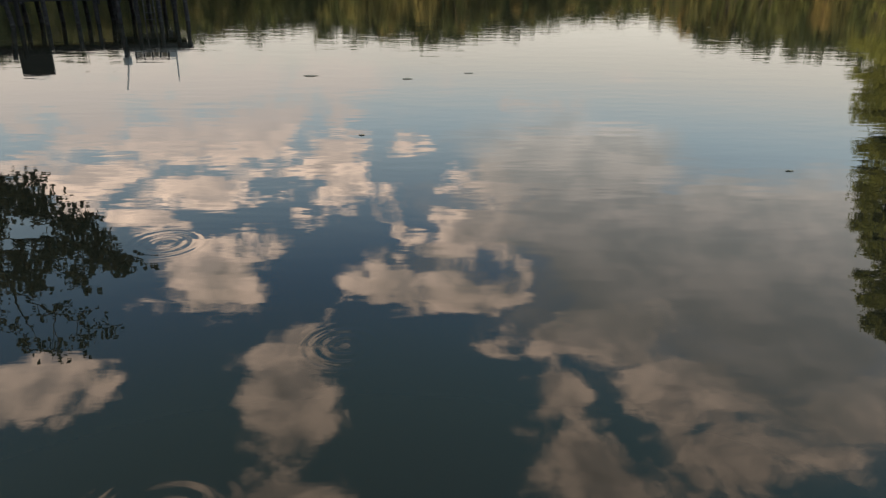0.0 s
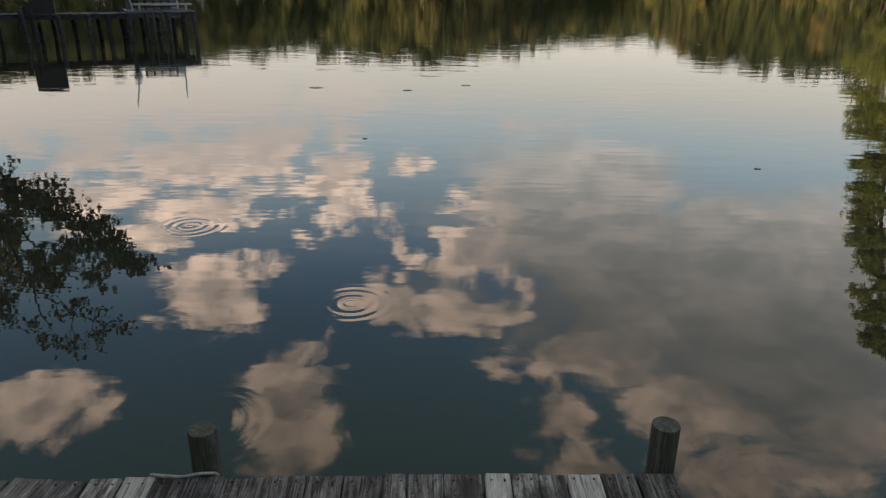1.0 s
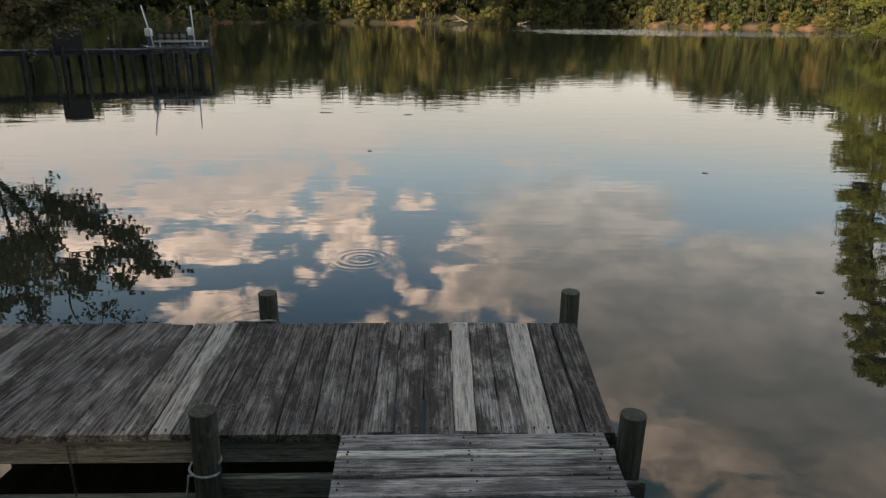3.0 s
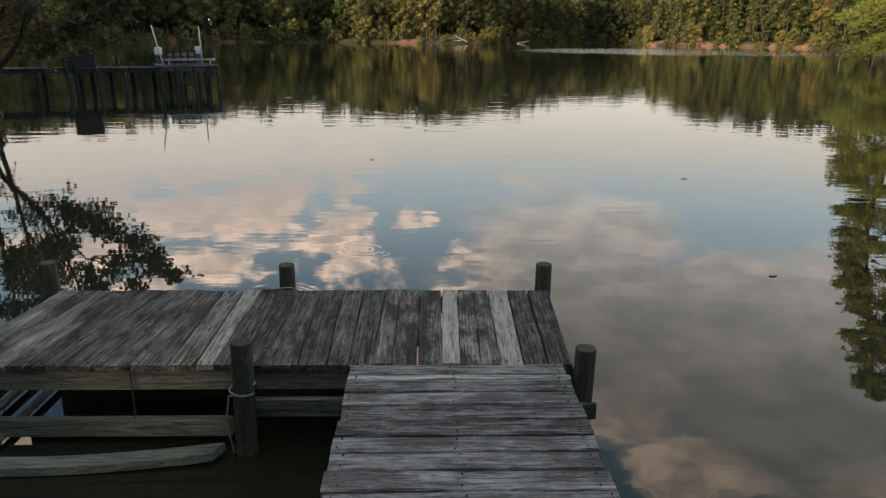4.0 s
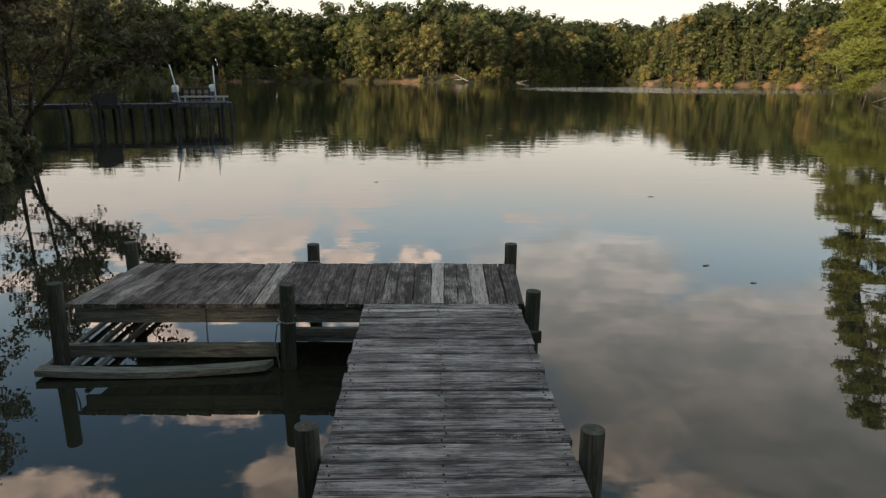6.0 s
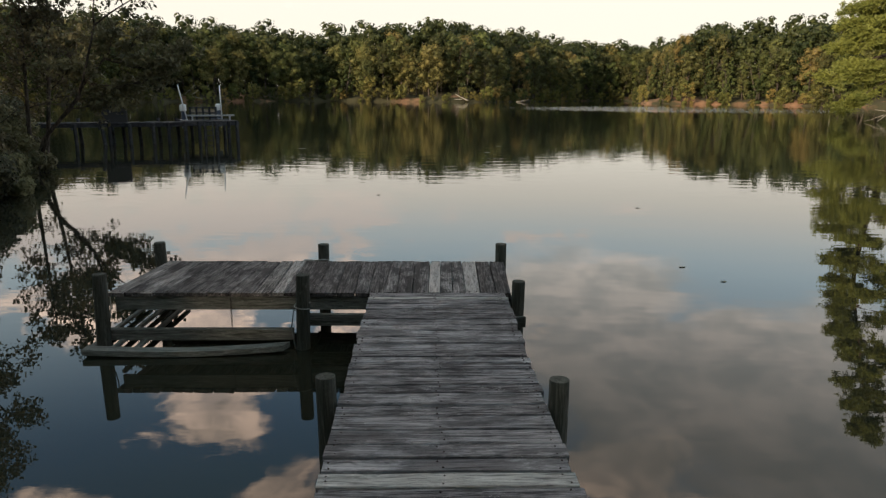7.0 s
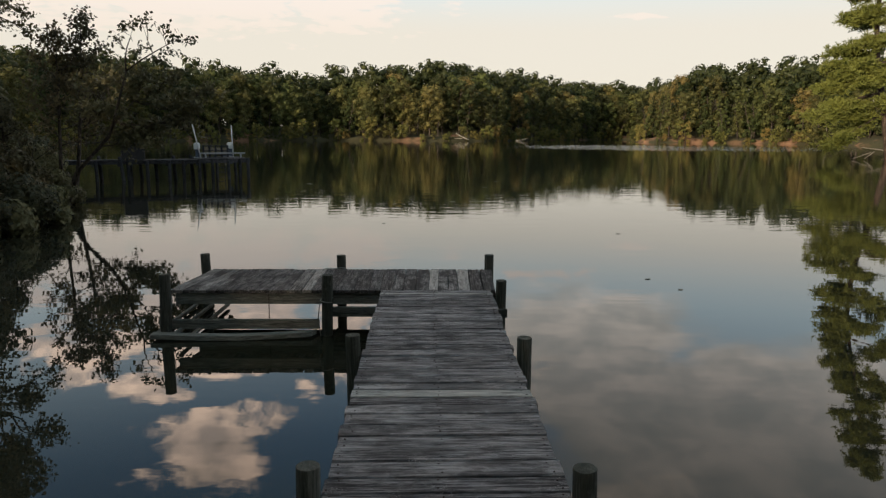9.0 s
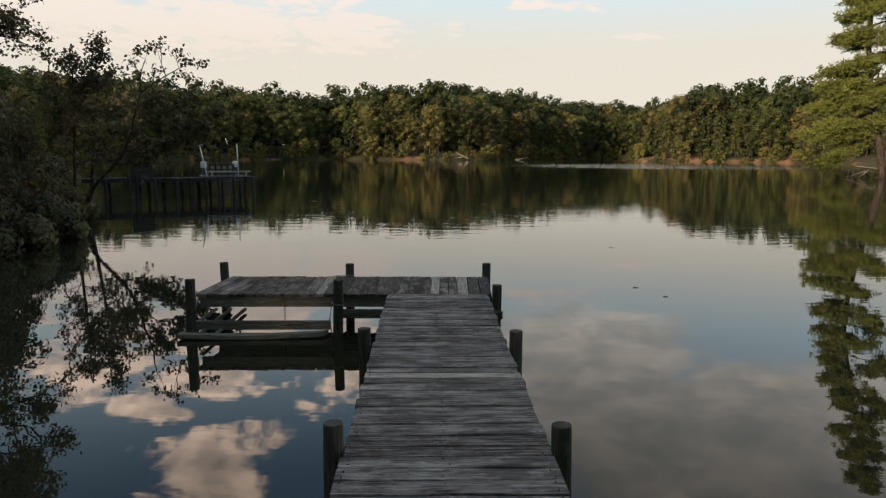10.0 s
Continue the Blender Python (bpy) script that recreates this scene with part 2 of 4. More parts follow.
def foliage(name, dark, light, ember=None, scale=0.35, shine=0.5):
    """Leaves: one tone for each tree, patches within it, and a little light passing through."""
    m, k, skin = material(name)
    chance = own(k)
    patch = k.noise(place(k), scale, 3.0, 0.6)
    leaf = k.add("ShaderNodeNewGeometry").outputs["Random Per Island"]
    broad = k.noise(place(k), scale * 0.28, 2.0, 0.5)
    f = k.math("ADD", k.math("ADD", k.math("MULTIPLY", patch, 0.6), k.math("MULTIPLY", broad, 0.35)), k.math("ADD", k.math("MULTIPLY", chance, 0.45), k.math("MULTIPLY", leaf, 0.20)))
    base = k.mix(k.remap(f, 0.45, 1.15), dark, light)
    if ember:
        base = k.mix(k.remap(k.math("ADD", chance, k.math("MULTIPLY", patch, 0.4)), 0.98, 1.2, 0.0, 0.4), base, ember)
    hue = k.math("FRACT", k.math("MULTIPLY", chance, 7.31))
    base = k.mix(1.0, base, k.mix(hue, (0.84, 1.0, 0.90), (1.08, 0.98, 0.96)), "MULTIPLY")
    k.put(skin.inputs["Base Color"], base)
    skin.inputs["Roughness"].default_value = shine
    skin.inputs["Specular IOR Level"].default_value = 0.2
    glow = k.add("ShaderNodeBsdfTranslucent")
    k.put(glow.inputs[0], base)
    both = k.add("ShaderNodeMixShader")
    both.inputs[0].default_value = 0.25
    k.put(both.inputs[1], skin.outputs[0]), k.put(both.inputs[2], glow.outputs[0])
    out = [n for n in k.tree.nodes if n.bl_idname == "ShaderNodeOutputMaterial"][0]
    k.put(out.inputs[0], both.outputs[0])
    return m


def water_material():
    m, k, skin = material("lake_water")
    at = place(k)
    murk = k.noise(at, 0.25, 3.0)
    k.put(skin.inputs["Base Color"], k.mix(murk, (0.019, 0.020, 0.014), (0.026, 0.027, 0.018)))
    skin.inputs["Roughness"].default_value = 0.0
    skin.inputs["IOR"].default_value = WATER_IOR
    swell = k.noise(at, 1.0, 2.0, 0.5, (0.55, 1.5, 1.0))
    ripple = k.noise(at, 1.0, 3.0, 0.5, (2.2, 6.0, 1.0))
    calm = k.remap(k.noise(at, 0.12, 2.0), 0.35, 0.65, 0.35, 1.0)
    gust = k.add("ShaderNodeMapping")
    gust.vector_type = "TEXTURE"
    k.put(gust.inputs[0], at)
    gust.inputs["Location"].default_value, gust.inputs["Scale"].default_value = (46, 118, 0), (44, 36, 1)
    calm = k.math("ADD", calm, k.remap(k.math("ADD", k.vec("LENGTH", gust.outputs[0]), k.math("MULTIPLY", k.noise(at, 0.15, 3.0, 0.6, (0.5, 2.0, 1.0)), 0.5)), 0.7, 1.2, 40.0, 0.0))
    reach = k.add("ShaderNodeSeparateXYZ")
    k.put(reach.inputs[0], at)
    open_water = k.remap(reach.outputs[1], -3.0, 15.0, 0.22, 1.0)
    height = k.math("ADD", k.math("MULTIPLY", swell, 0.0030), k.math("MULTIPLY", k.math("MULTIPLY", ripple, calm), 0.0011))
    chop = k.noise(at, 1.0, 2.0, 0.5, (1.1, 2.8, 1.0))
    height = k.math("ADD", height, k.math("MULTIPLY", chop, 0.0020))
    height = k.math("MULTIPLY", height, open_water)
    for cx, cy, reach in RINGS:
        d = k.vec("DISTANCE", at, (cx, cy, 0.0))
        wave = k.math("SINE", k.math("MULTIPLY", d, 2 * math.pi / (reach * 0.24)))
        wave = k.math("MULTIPLY", wave, k.math("MULTIPLY", k.remap(d, reach, reach * 0.55), k.remap(d, 0.0, reach * 0.3)))
        height = k.math("ADD", height, k.math("MULTIPLY", wave, 0.00024))
    bump(k, skin, height, 1.0)
    return m


WATER_IOR = 1.42
RINGS = [(-2.3, 1.05, 0.50), (-1.6, 2.6, 0.40), (-3.4, 4.4, 0.45)]

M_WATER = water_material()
M_PLANK = wood("weathered_plank", (0.042, 0.035, 0.035), (0.180, 0.160, 0.158), (0.42, 0.385, 0.375), (60.0, 2.2, 60.0), soiled=0.85)
M_PLANK_PALE = wood("pale_plank", (0.16, 0.142, 0.135), (0.44, 0.40, 0.38), (0.64, 0.59, 0.565), (55.0, 3.0, 55.0), 0.4)
M_PLANK_WORN = wood("worn_plank", (0.080, 0.070, 0.067), (0.31, 0.28, 0.268), (0.55, 0.505, 0.485), (55.0, 3.0, 55.0), 0.4, soiled=0.45)
M_TREAD = wood("walkway_plank", (0.066, 0.058, 0.061), (0.345, 0.321, 0.328), (0.60, 0.567, 0.573), (2.2, 60.0, 60.0), 0.9, soiled=0.68)
M_TREAD_PALE = wood("pale_walkway_plank", (0.18, 0.17, 0.16), (0.58, 0.55, 0.52), (0.80, 0.77, 0.73), (3.0, 55.0, 55.0), 0.4)
M_BEAM = wood("weathered_beam", (0.060, 0.063, 0.055), (0.172, 0.173, 0.158), (0.32, 0.32, 0.295), (3.0, 50.0, 50.0))
M_POST = wood("treated_post", (0.045, 0.046, 0.038), (0.077, 0.078, 0.066), (0.155, 0.155, 0.134), (45.0, 45.0, 2.5), 0.5)
M_NAIL = plain("rusty_nail", (0.030, 0.014, 0.010), 0.8, 0.3)
M_ROPE = plain("white_rope", (0.27, 0.28, 0.27), 0.85, 0, 0.3, 60.0, 0.002)
M_CHAIN = plain("dark_chain", (0.05, 0.045, 0.04), 0.6, 0.6)
M_PIER = wood("dark_pier_wood", (0.018, 0.018, 0.021), (0.042, 0.042, 0.048), (0.10, 0.10, 0.11), (4.0, 30.0, 30.0))
M_LIFT = plain("blue_grey_paint", (0.055, 0.072, 0.11), 0.5, 0.0, 0.2)
M_WHITE = plain("white_housing", (0.68, 0.70, 0.72), 0.45, 0, 0.06)
M_STEEL = plain("galvanised_steel", (0.42, 0.44, 0.46), 0.45, 0.7, 0.15)
M_BLACK = plain("black_plastic", (0.015, 0.015, 0.017), 0.5, 0, 0.2)
M_CRATE = plain("tan_crate", (0.26, 0.22, 0.16), 0.7, 0, 0.2)
M_GREY = plain("grey_lid", (0.25, 0.26, 0.28), 0.5, 0, 0.1)
M_BARK = wood("tree_bark", (0.025, 0.020, 0.017), (0.070, 0.056, 0.046), (0.15, 0.12, 0.10), (9.0, 9.0, 2.0), 0.6)
M_PALE_BARK = wood("pale_bark", (0.09, 0.08, 0.07), (0.20, 0.18, 0.16), (0.38, 0.35, 0.31), (9.0, 9.0, 2.0), 0.6)
M_PINE_BARK = wood("pine_bark", (0.022, 0.017, 0.014), (0.065, 0.047, 0.038), (0.14, 0.10, 0.08), (6.0, 6.0, 1.6), 0.5)
M_DRIFT = wood("bleached_driftwood", (0.14, 0.12, 0.10), (0.30, 0.27, 0.23), (0.48, 0.44, 0.39), (4.0, 20.0, 20.0), 0.4)
M_LEAF = foliage("woodland_leaves", (0.034, 0.042, 0.017), (0.180, 0.176, 0.059), (0.30, 0.20, 0.08))
M_EVERGREEN = foliage("evergreen_needles", (0.028, 0.038, 0.018), (0.15, 0.155, 0.055), None)
M_SHRUB = foliage("shore_shrub_leaves", (0.045, 0.052, 0.018), (0.26, 0.23, 0.07), (0.32, 0.20, 0.08))
M_NEAR_LEAF = foliage("overhanging_leaves", (0.075, 0.068, 0.046), (0.23, 0.20, 0.11), None, 1.2)
M_PINE = foliage("pine_needles", (0.050, 0.072, 0.020), (0.22, 0.245, 0.060), None, 0.8)
M_LILY = plain("floating_leaf", (0.10, 0.11, 0.06), 0.5, 0, 0.3, 30.0)


SCARS = [(-8.0, 207.8, 2.6), (-3.5, 207.8, 2.2), (75.5, 203.0, 2.4), (79.5, 201.0, 1.8), (88.5, 193.5, 2.0), (92.5, 187.5, 2.4)]  # bare clay banks: place and reach


def ground_material():
    m, k, skin = material("woodland_ground")
    at = place(k)
    high = k.add("ShaderNodeSeparateXYZ")
    k.put(high.inputs[0], k.add("ShaderNodeNewGeometry").outputs["Position"])
    clay = k.mix(k.noise(at, 1.2, 5.0, 0.65), (0.17, 0.075, 0.040), (0.36, 0.21, 0.12))
    litter = k.mix(k.noise(at, 2.5, 5.0, 0.7), (0.020, 0.019, 0.009), (0.085, 0.075, 0.030))
    bare = k.remap(k.math("ADD", k.noise(at, 0.07, 2.0), k.math("MULTIPLY", k.noise(at, 0.5, 3.0), 0.25)), 0.69, 0.78)
    for cx, cy, size in SCARS:
        bare = k.math("MAXIMUM", bare, k.remap(k.math("ADD", k.vec("DISTANCE", at, (cx, cy, 1.0)), k.math("MULTIPLY", k.noise(at, 0.4, 3.0), 4.0)), size + 3.0, size))
    edge = k.math("MULTIPLY", bare, k.remap(k.math("ADD", high.outputs[2], k.noise(at, 0.6, 3.0)), 2.9, 2.2))
    k.put(skin.inputs["Base Color"], k.mix(edge, litter, clay))
    skin.inputs["Roughness"].default_value = 0.95
    bump(k, skin, k.noise(at, 3.0, 6.0, 0.7), 0.12, 0.7)
    return m


M_GROUND = ground_material()

# ---- builders ----
rng = random.Random(7)


def mesh_of(name, verts, faces, mat, smooth=False):
    me = bpy.data.meshes.new(name)
    me.from_pydata([tuple(v) for v in verts], [], [tuple(f) for f in faces])
    me.materials.append(mat)
    if smooth:
        me.polygons.foreach_set("use_smooth", [True] * len(me.polygons))
    me.update()
    return me


def part(name, me, parent, at=None, label="", kind=""):
    ob = new(name, me)
    ob.parent = parent
    if at is not None:
        ob.matrix_basis = at
    return tagged(ob, label=label, kind=kind)


def thing(name, label, category, at=(0, 0, 0), group="", kind=""):
    ob = new(name)
    ob.empty_display_size = 0.2
    ob.location = at
    return tagged(ob, label, category, group, kind)


class Bag:
    """Vertices and faces gathered into one mesh."""

    def __init__(self):
        self.v, self.f = [], []

    def add(self, verts, faces):
        n = len(self.v)
        self.v += [tuple(p) for p in verts]
        self.f += [tuple(i + n for i in face) for face in faces]

    def tube(self, path, radii, sides=8, cap=True):
        """A round bar along a path, with a radius at each of its points."""
        path = [Vector(p) for p in path]
        verts, faces = [], []
        for i, p in enumerate(path):
            d = (path[min(i + 1, len(path) - 1)] - path[max(i - 1, 0)]).normalized()
            a = d.orthogonal().normalized() if abs(d.z) > 0.9 else d.cross(Vector((0, 0, 1))).normalized()
            if abs(d.z) > 0.9:
                a = (Vector((1, 0, 0)) - d * d.x).normalized()
            b = d.cross(a)
            for s in range(sides):
                t = 2 * math.pi * s / sides
                verts.append(p + (a * math.cos(t) + b * math.sin(t)) * radii[i])
        for i in range(len(path) - 1):
            for s in range(sides):
                u = (s + 1) % sides
                faces.append((i * sides + s, i * sides + u, (i + 1) * sides + u, (i + 1) * sides + s))
        if cap:
            faces += [tuple(reversed(range(sides))), tuple(range((len(path) - 1) * sides, len(path) * sides))]
        self.add(verts, faces)

    def box(self, lo, hi, chamfer=0.0):
        """A block with its upright edges cut back a little."""
        (x0, y0, z0), (x1, y1, z1) = lo, hi
        c = chamfer
        if not c:
            ring = [(x0, y0), (x1, y0), (x1, y1), (x0, y1)]
        else:
            ring = [(x0 + c, y0), (x1 - c, y0), (x1, y0 + c), (x1, y1 - c), (x1 - c, y1), (x0 + c, y1), (x0, y1 - c), (x0, y0 + c)]
        n = len(ring)
        mx, my = (x0 + x1) / 2, (y0 + y1) / 2
        sx, sy = (1 - 2 * c / (x1 - x0)), (1 - 2 * c / (y1 - y0))
        layers = [(z0, 1), (z1 - c, 1), (z1, 0)] if c else [(z0, 1), (z1, 1)]
        verts = [((x, y, z) if full else (mx + (x - mx) * sx, my + (y - my) * sy, z)) for z, full in layers for x, y in ring]
        faces = [tuple(reversed(range(n)))]
        for k in range(len(layers) - 1):
            faces += [(k * n + i, k * n + (i + 1) % n, (k + 1) * n + (i + 1) % n, (k + 1) * n + i) for i in range(n)]
        faces.append(tuple(range((len(layers) - 1) * n, len(layers) * n)))
        self.add(verts, faces)

    def mesh(self, name, mat, smooth=False):
        return mesh_of(name, self.v, self.f, mat, smooth)


def plank_mesh(width, length, thick, along, mat, wear=0.003, cup=0.0, near=None):
    """A board with worn upper edges, slightly uneven along its length; its top face lies at z = 0."""
    c = 0.006
    rows, verts, faces = 5, [], []
    far = width
    for i in range(rows):
        t = (i / (rows - 1) - 0.5) * length
        width = far if near is None else near + (far - near) * i / (rows - 1)
        l, r, h = rng.gauss(0, wear), rng.gauss(0, wear), rng.gauss(0, wear * 0.6)
        prof = [(-width / 2 + l, -thick), (width / 2 + r, -thick), (width / 2 + r, -c + h), (width / 2 + r - c, h), (0, h - cup), (-width / 2 + l + c, h), (-width / 2 + l, -c + h)]
        verts += [(x, t, z) if along == "y" else (t, -x, z) for x, z in prof]
    n = 7
    for i in range(rows - 1):
        faces += [(i * n + j, i * n + (j + 1) % n, (i + 1) * n + (j + 1) % n, (i + 1) * n + j) for j in range(n)]
    faces += [tuple(reversed(range(n))), tuple(range((rows - 1) * n, rows * n))]
    return mesh_of("plank", verts, [tuple(reversed(f)) for f in faces] if along == "y" else [tuple(reversed(f)) for f in faces], mat)


def post_mesh(radius, top, bottom, mat):
    """A round driven post with a worn, slightly domed head and a faint taper."""
    bag = Bag()
    path, radii = [], []
    for z, k in [(bottom, 1.05), (0.0, 1.03), (top * 0.5, 1.0), (top - 0.05, 0.99), (top - 0.006, 0.985), (top, 0.95)]:
        sway = 0.0015 if z < top - 0.1 else 0.0
        path.append((rng.gauss(0, sway), rng.gauss(0, sway), z))
        radii.append(radius * k)
    bag.tube(path, radii, 16)
    me = bag.mesh("post", mat, True)
    for face in list(me.polygons)[-18:]:
        face.use_smooth = False
    return me


# ---- setting: ground and water ----
SHORE = [(-4, -17), (6, -18), (25, -16), (45, -4), (54, 20), (54, 42), (46, 50), (42.5, 54), (43, 58), (50, 66), (72, 82), (104, 118), (110, 150),
         (103, 168), (89, 193), (79, 201), (66, 205), (66, 214), (88, 262), (104, 298), (84, 306), (56, 274), (30, 232), (16, 211), (-5, 207), (-30, 206),
         (-58, 176), (-70, 150), (-66, 112), (-60, 80), (-45, 50), (-30, 34), (-20.5, 26.5), (-15, 18.5), (-11.4, 13.8), (-10.3, 9.8), (-10.2, 4), (-11, -5), (-9, -14)]


def from_shore(x, y):
    """Metres from the water's edge, positive on land, and the nearest point of the edge."""
    best, inside = 1e9, False
    n = len(SHORE)
    for i in range(n):
        (ax, ay), (bx, by) = SHORE[i], SHORE[(i + 1) % n]
        if (ay > y) != (by > y) and x < (bx - ax) * (y - ay) / (by - ay) + ax:
            inside = not inside
        dx, dy = bx - ax, by - ay
        t = max(0, min(1, ((x - ax) * dx + (y - ay) * dy) / (dx * dx + dy * dy)))
        best = min(best, math.hypot(ax + t * dx - x, ay + t * dy - y))
    return -best if inside else best


def land_height(x, y):
    d = from_shore(x, y) + 0.8 * noise.noise((x * 0.22, y * 0.22, 0)) + 2.0 * noise.noise((x * 0.05, y * 0.05, 3))
    if d < 0:
        return max(-1.6, d * 0.5 - 0.05)
    bank = 0.55 * (1 - math.exp(-d / 0.7)) + 1.9 * (1 - math.exp(-d / 7.0))
    return bank + 0.35 * noise.noise((x * 0.15, y * 0.15, 7)) * min(1, d / 4) + min(7.5, max(0, d - 7) * 0.24) * (0.3 + 0.7 * min(1, max(0, (x + 45) / 30)) if y > 60 else 0.3)


def build_ground():
    def steps(lo, hi, fine_lo, fine_hi, fine, coarse):
        out, p = [], lo
        while p < hi:
            out.append(p)
            p += fine if fine_lo <= p < fine_hi else coarse if abs(p) < 380 else 120.0
        return out + [hi]
    xs = steps(-1800, 1800, -80, 116, 1.6, 10.0)
    ys = steps(-1800, 2400, -30, 230, 1.8, 8.0)
    verts = [(x, y, land_height(x, y)) for y in ys for x in xs]
    w = len(xs)
    faces = [(j * w + i, j * w + i + 1, (j + 1) * w + i + 1, (j + 1) * w + i) for j in range(len(ys) - 1) for i in range(w - 1)]
    ob = new("ground", mesh_of("ground", verts, faces, M_GROUND, True))
    tagged(ob, "wooded lake shore ground with leaf litter and reddish clay banks", "ground", kind="structure")


build_ground()

xs = [-330 + 20 * i for i in range(34)]
ys = [-40 + 20 * i for i in range(19)]
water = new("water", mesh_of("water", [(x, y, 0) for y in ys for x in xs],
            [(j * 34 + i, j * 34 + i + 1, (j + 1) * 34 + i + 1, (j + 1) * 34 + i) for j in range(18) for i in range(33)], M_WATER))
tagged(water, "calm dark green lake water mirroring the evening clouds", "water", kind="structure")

# ---- dock: platform at the end ----
DECK = 0.485
platform = thing("dock_platform", "weathered grey plank platform on round posts standing in the lake", "dock", (-1.8, -0.6, 0))


def at_platform(x, y, z):
    return pose(x + 1.8, y + 0.6, z)


BACK = [-3.60, -3.47, -3.342, -3.238, -3.106, -3.011, -2.846, -2.716, -2.55, -2.412, -2.27, -2.14, -2.00, -1.86, -1.70, -1.53,
        -1.38, -1.22, -1.12, -0.97, -0.805, -0.69, -0.578, -0.465, -0.318, -0.168, -0.015]
FRONT = [-3.727, -3.577, -3.448, -3.32, -3.217, -3.11, -3.017, -2.834, -2.636, -2.412, -2.252, -2.142, -2.00, -1.86, -1.665, -1.50,
         -1.38, -1.24, -1.115, -0.98, -0.83, -0.725, -0.61, -0.49, -0.358, -0.21, -0.075]
PALE = {0: 0.0, 2: 0.0, 9: 0.0, 10: 1.0, 20: 1.0, 23: 1.0}
WIDE_GAP = {9, 10, 19, 22, 24}
for i in range(len(BACK) - 1):
    gap = 0.010 if i in WIDE_GAP else 0.0045
    xb, xf = (BACK[i] + BACK[i + 1]) / 2, (FRONT[i] + FRONT[i + 1]) / 2
    front, back = rng.gauss(-1.228, 0.008), rng.gauss(0.0, 0.006)
    me = plank_mesh((BACK[i + 1] - BACK[i]) - gap, back - front, 0.036, "y", (M_PLANK_PALE if PALE[i] > 0.9 else M_PLANK_WORN) if i in PALE else M_PLANK, 0.0025, rng.uniform(0, 0.004), (FRONT[i + 1] - FRONT[i]) - gap)
    part("plank", me, platform, at_platform((xb + xf) / 2, (front + back) / 2, DECK + rng.uniform(-0.003, 0.003)) @ pose(0, 0, 0, 0, rng.gauss(0, 0.25), math.degrees(math.atan2(xf - xb, 1.228))),
         "bleached pale plank" if i in PALE else "")


def beam(parent, origin, lo, hi, mat=M_BEAM, name="beam", label=""):
    """A squared timber between two corners, its grain along its length."""
    mid = [(p + q) / 2 for p, q in zip(lo, hi)]
    size = [q - p for p, q in zip(lo, hi)]
    bag = Bag()
    turn = size[1] > size[0]
    lx, ly = (size[1], size[0]) if turn else (size[0], size[1])
    bag.box((-lx / 2, -ly / 2, -size[2] / 2), (lx / 2, ly / 2, size[2] / 2), 0.006)
    return part(name, bag.mesh(name, mat), parent, pose(mid[0] - origin[0], mid[1] - origin[1], mid[2] - origin[2], 0, 0, 90 if turn else 0), label)


PO = (-1.8, -0.6, 0)
under = DECK - 0.040
beam(platform, PO, (-3.66, -1.205, under - 0.125), (-1.37, -1.165, under), name="fascia", label="green-tinged edge board")
beam(platform, PO, (-1.36, -1.205, under - 0.125), (-0.02, -1.165, under), name="fascia")
beam(platform, PO, (-3.62, -0.055, under - 0.125), (-0.03, -0.015, under), name="fascia")
beam(platform, PO, (-3.62, -0.64, under - 0.125), (-0.06, -0.60, under), name="joist")
for x in (-3.665, -2.0, -0.05):
    beam(platform, PO, (x - 0.02, -1.16, under - 0.16), (x + 0.02, -0.06, under - 0.128), name="cross_beam")
# lower boards between the posts
beam(platform, PO, (-1.93, -1.31, 0.20), (-1.20, -1.27, 0.31), name="lower_beam")

POSTS = [(-3.72, 0.10, 0.665), (-1.965, 0.10, 0.650), (-0.035, 0.085, 0.662), (-3.73, -1.345, 0.685), (-1.955, -1.345, 0.685), (-0.022, -1.27, 0.610)]
for x, y, top in POSTS:
    part("post", post_mesh(0.060, top, -1.5, M_POST), platform, at_platform(x, y, 0) @ pose(0, 0, 0, rng.gauss(0, 0.7), rng.gauss(0, 0.7), rng.uniform(0, 360)))

# nail heads along both edges
bag = Bag()
for i in range(len(BACK) - 1):
    for y in (-0.035, -1.185):
        a, b = (q + (p - q) * -y / 1.228 for p, q in ((FRONT[i], BACK[i]), (FRONT[i + 1], BACK[i + 1])))
        for f in (0.25, 0.75):
            x = a + (b - a) * f + rng.gauss(0, 0.006)
            bag.tube([(x + 1.8, y + 0.6 + rng.gauss(0, 0.006), DECK - 0.002), (x + 1.8, y + 0.6, DECK + 0.0035)], [0.0045, 0.0045], 6)
part("nail_heads", bag.mesh("nail_heads", M_NAIL), platform, label="rusty nail heads", kind="stuff")

# low frame hanging between the inner posts, just over the water
beam(platform, PO, (-3.84, -1.26, 0.045), (-2.06, -1.20, 0.150), name="lower_board")
verts, faces = [], []
for i in range(11):
    f = i / 10
    x = -3.82 + 1.75 * f
    y = -1.53 - 0.045 * math.sin(f * math.pi) + 0.10 * f
    z = 0.075 - 0.030 * math.sin(f * math.pi) * 0.6
    cut = 0.045 if i == 10 else 0.0
    for dy, dz in ((-0.055, -0.05), (0.055, -0.05), (0.055, 0.0), (-0.055, 0.0)):
        verts.append((x + 1.8 - (cut if dy < 0 else 0), y + 0.6 + dy, z + dz))
for i in range(10):
    faces += [(i * 4 + j, i * 4 + (j + 1) % 4, i * 4 + 4 + (j + 1) % 4, i * 4 + 4 + j) for j in range(4)]
faces += [(3, 2, 1, 0), (40, 41, 42, 43)]
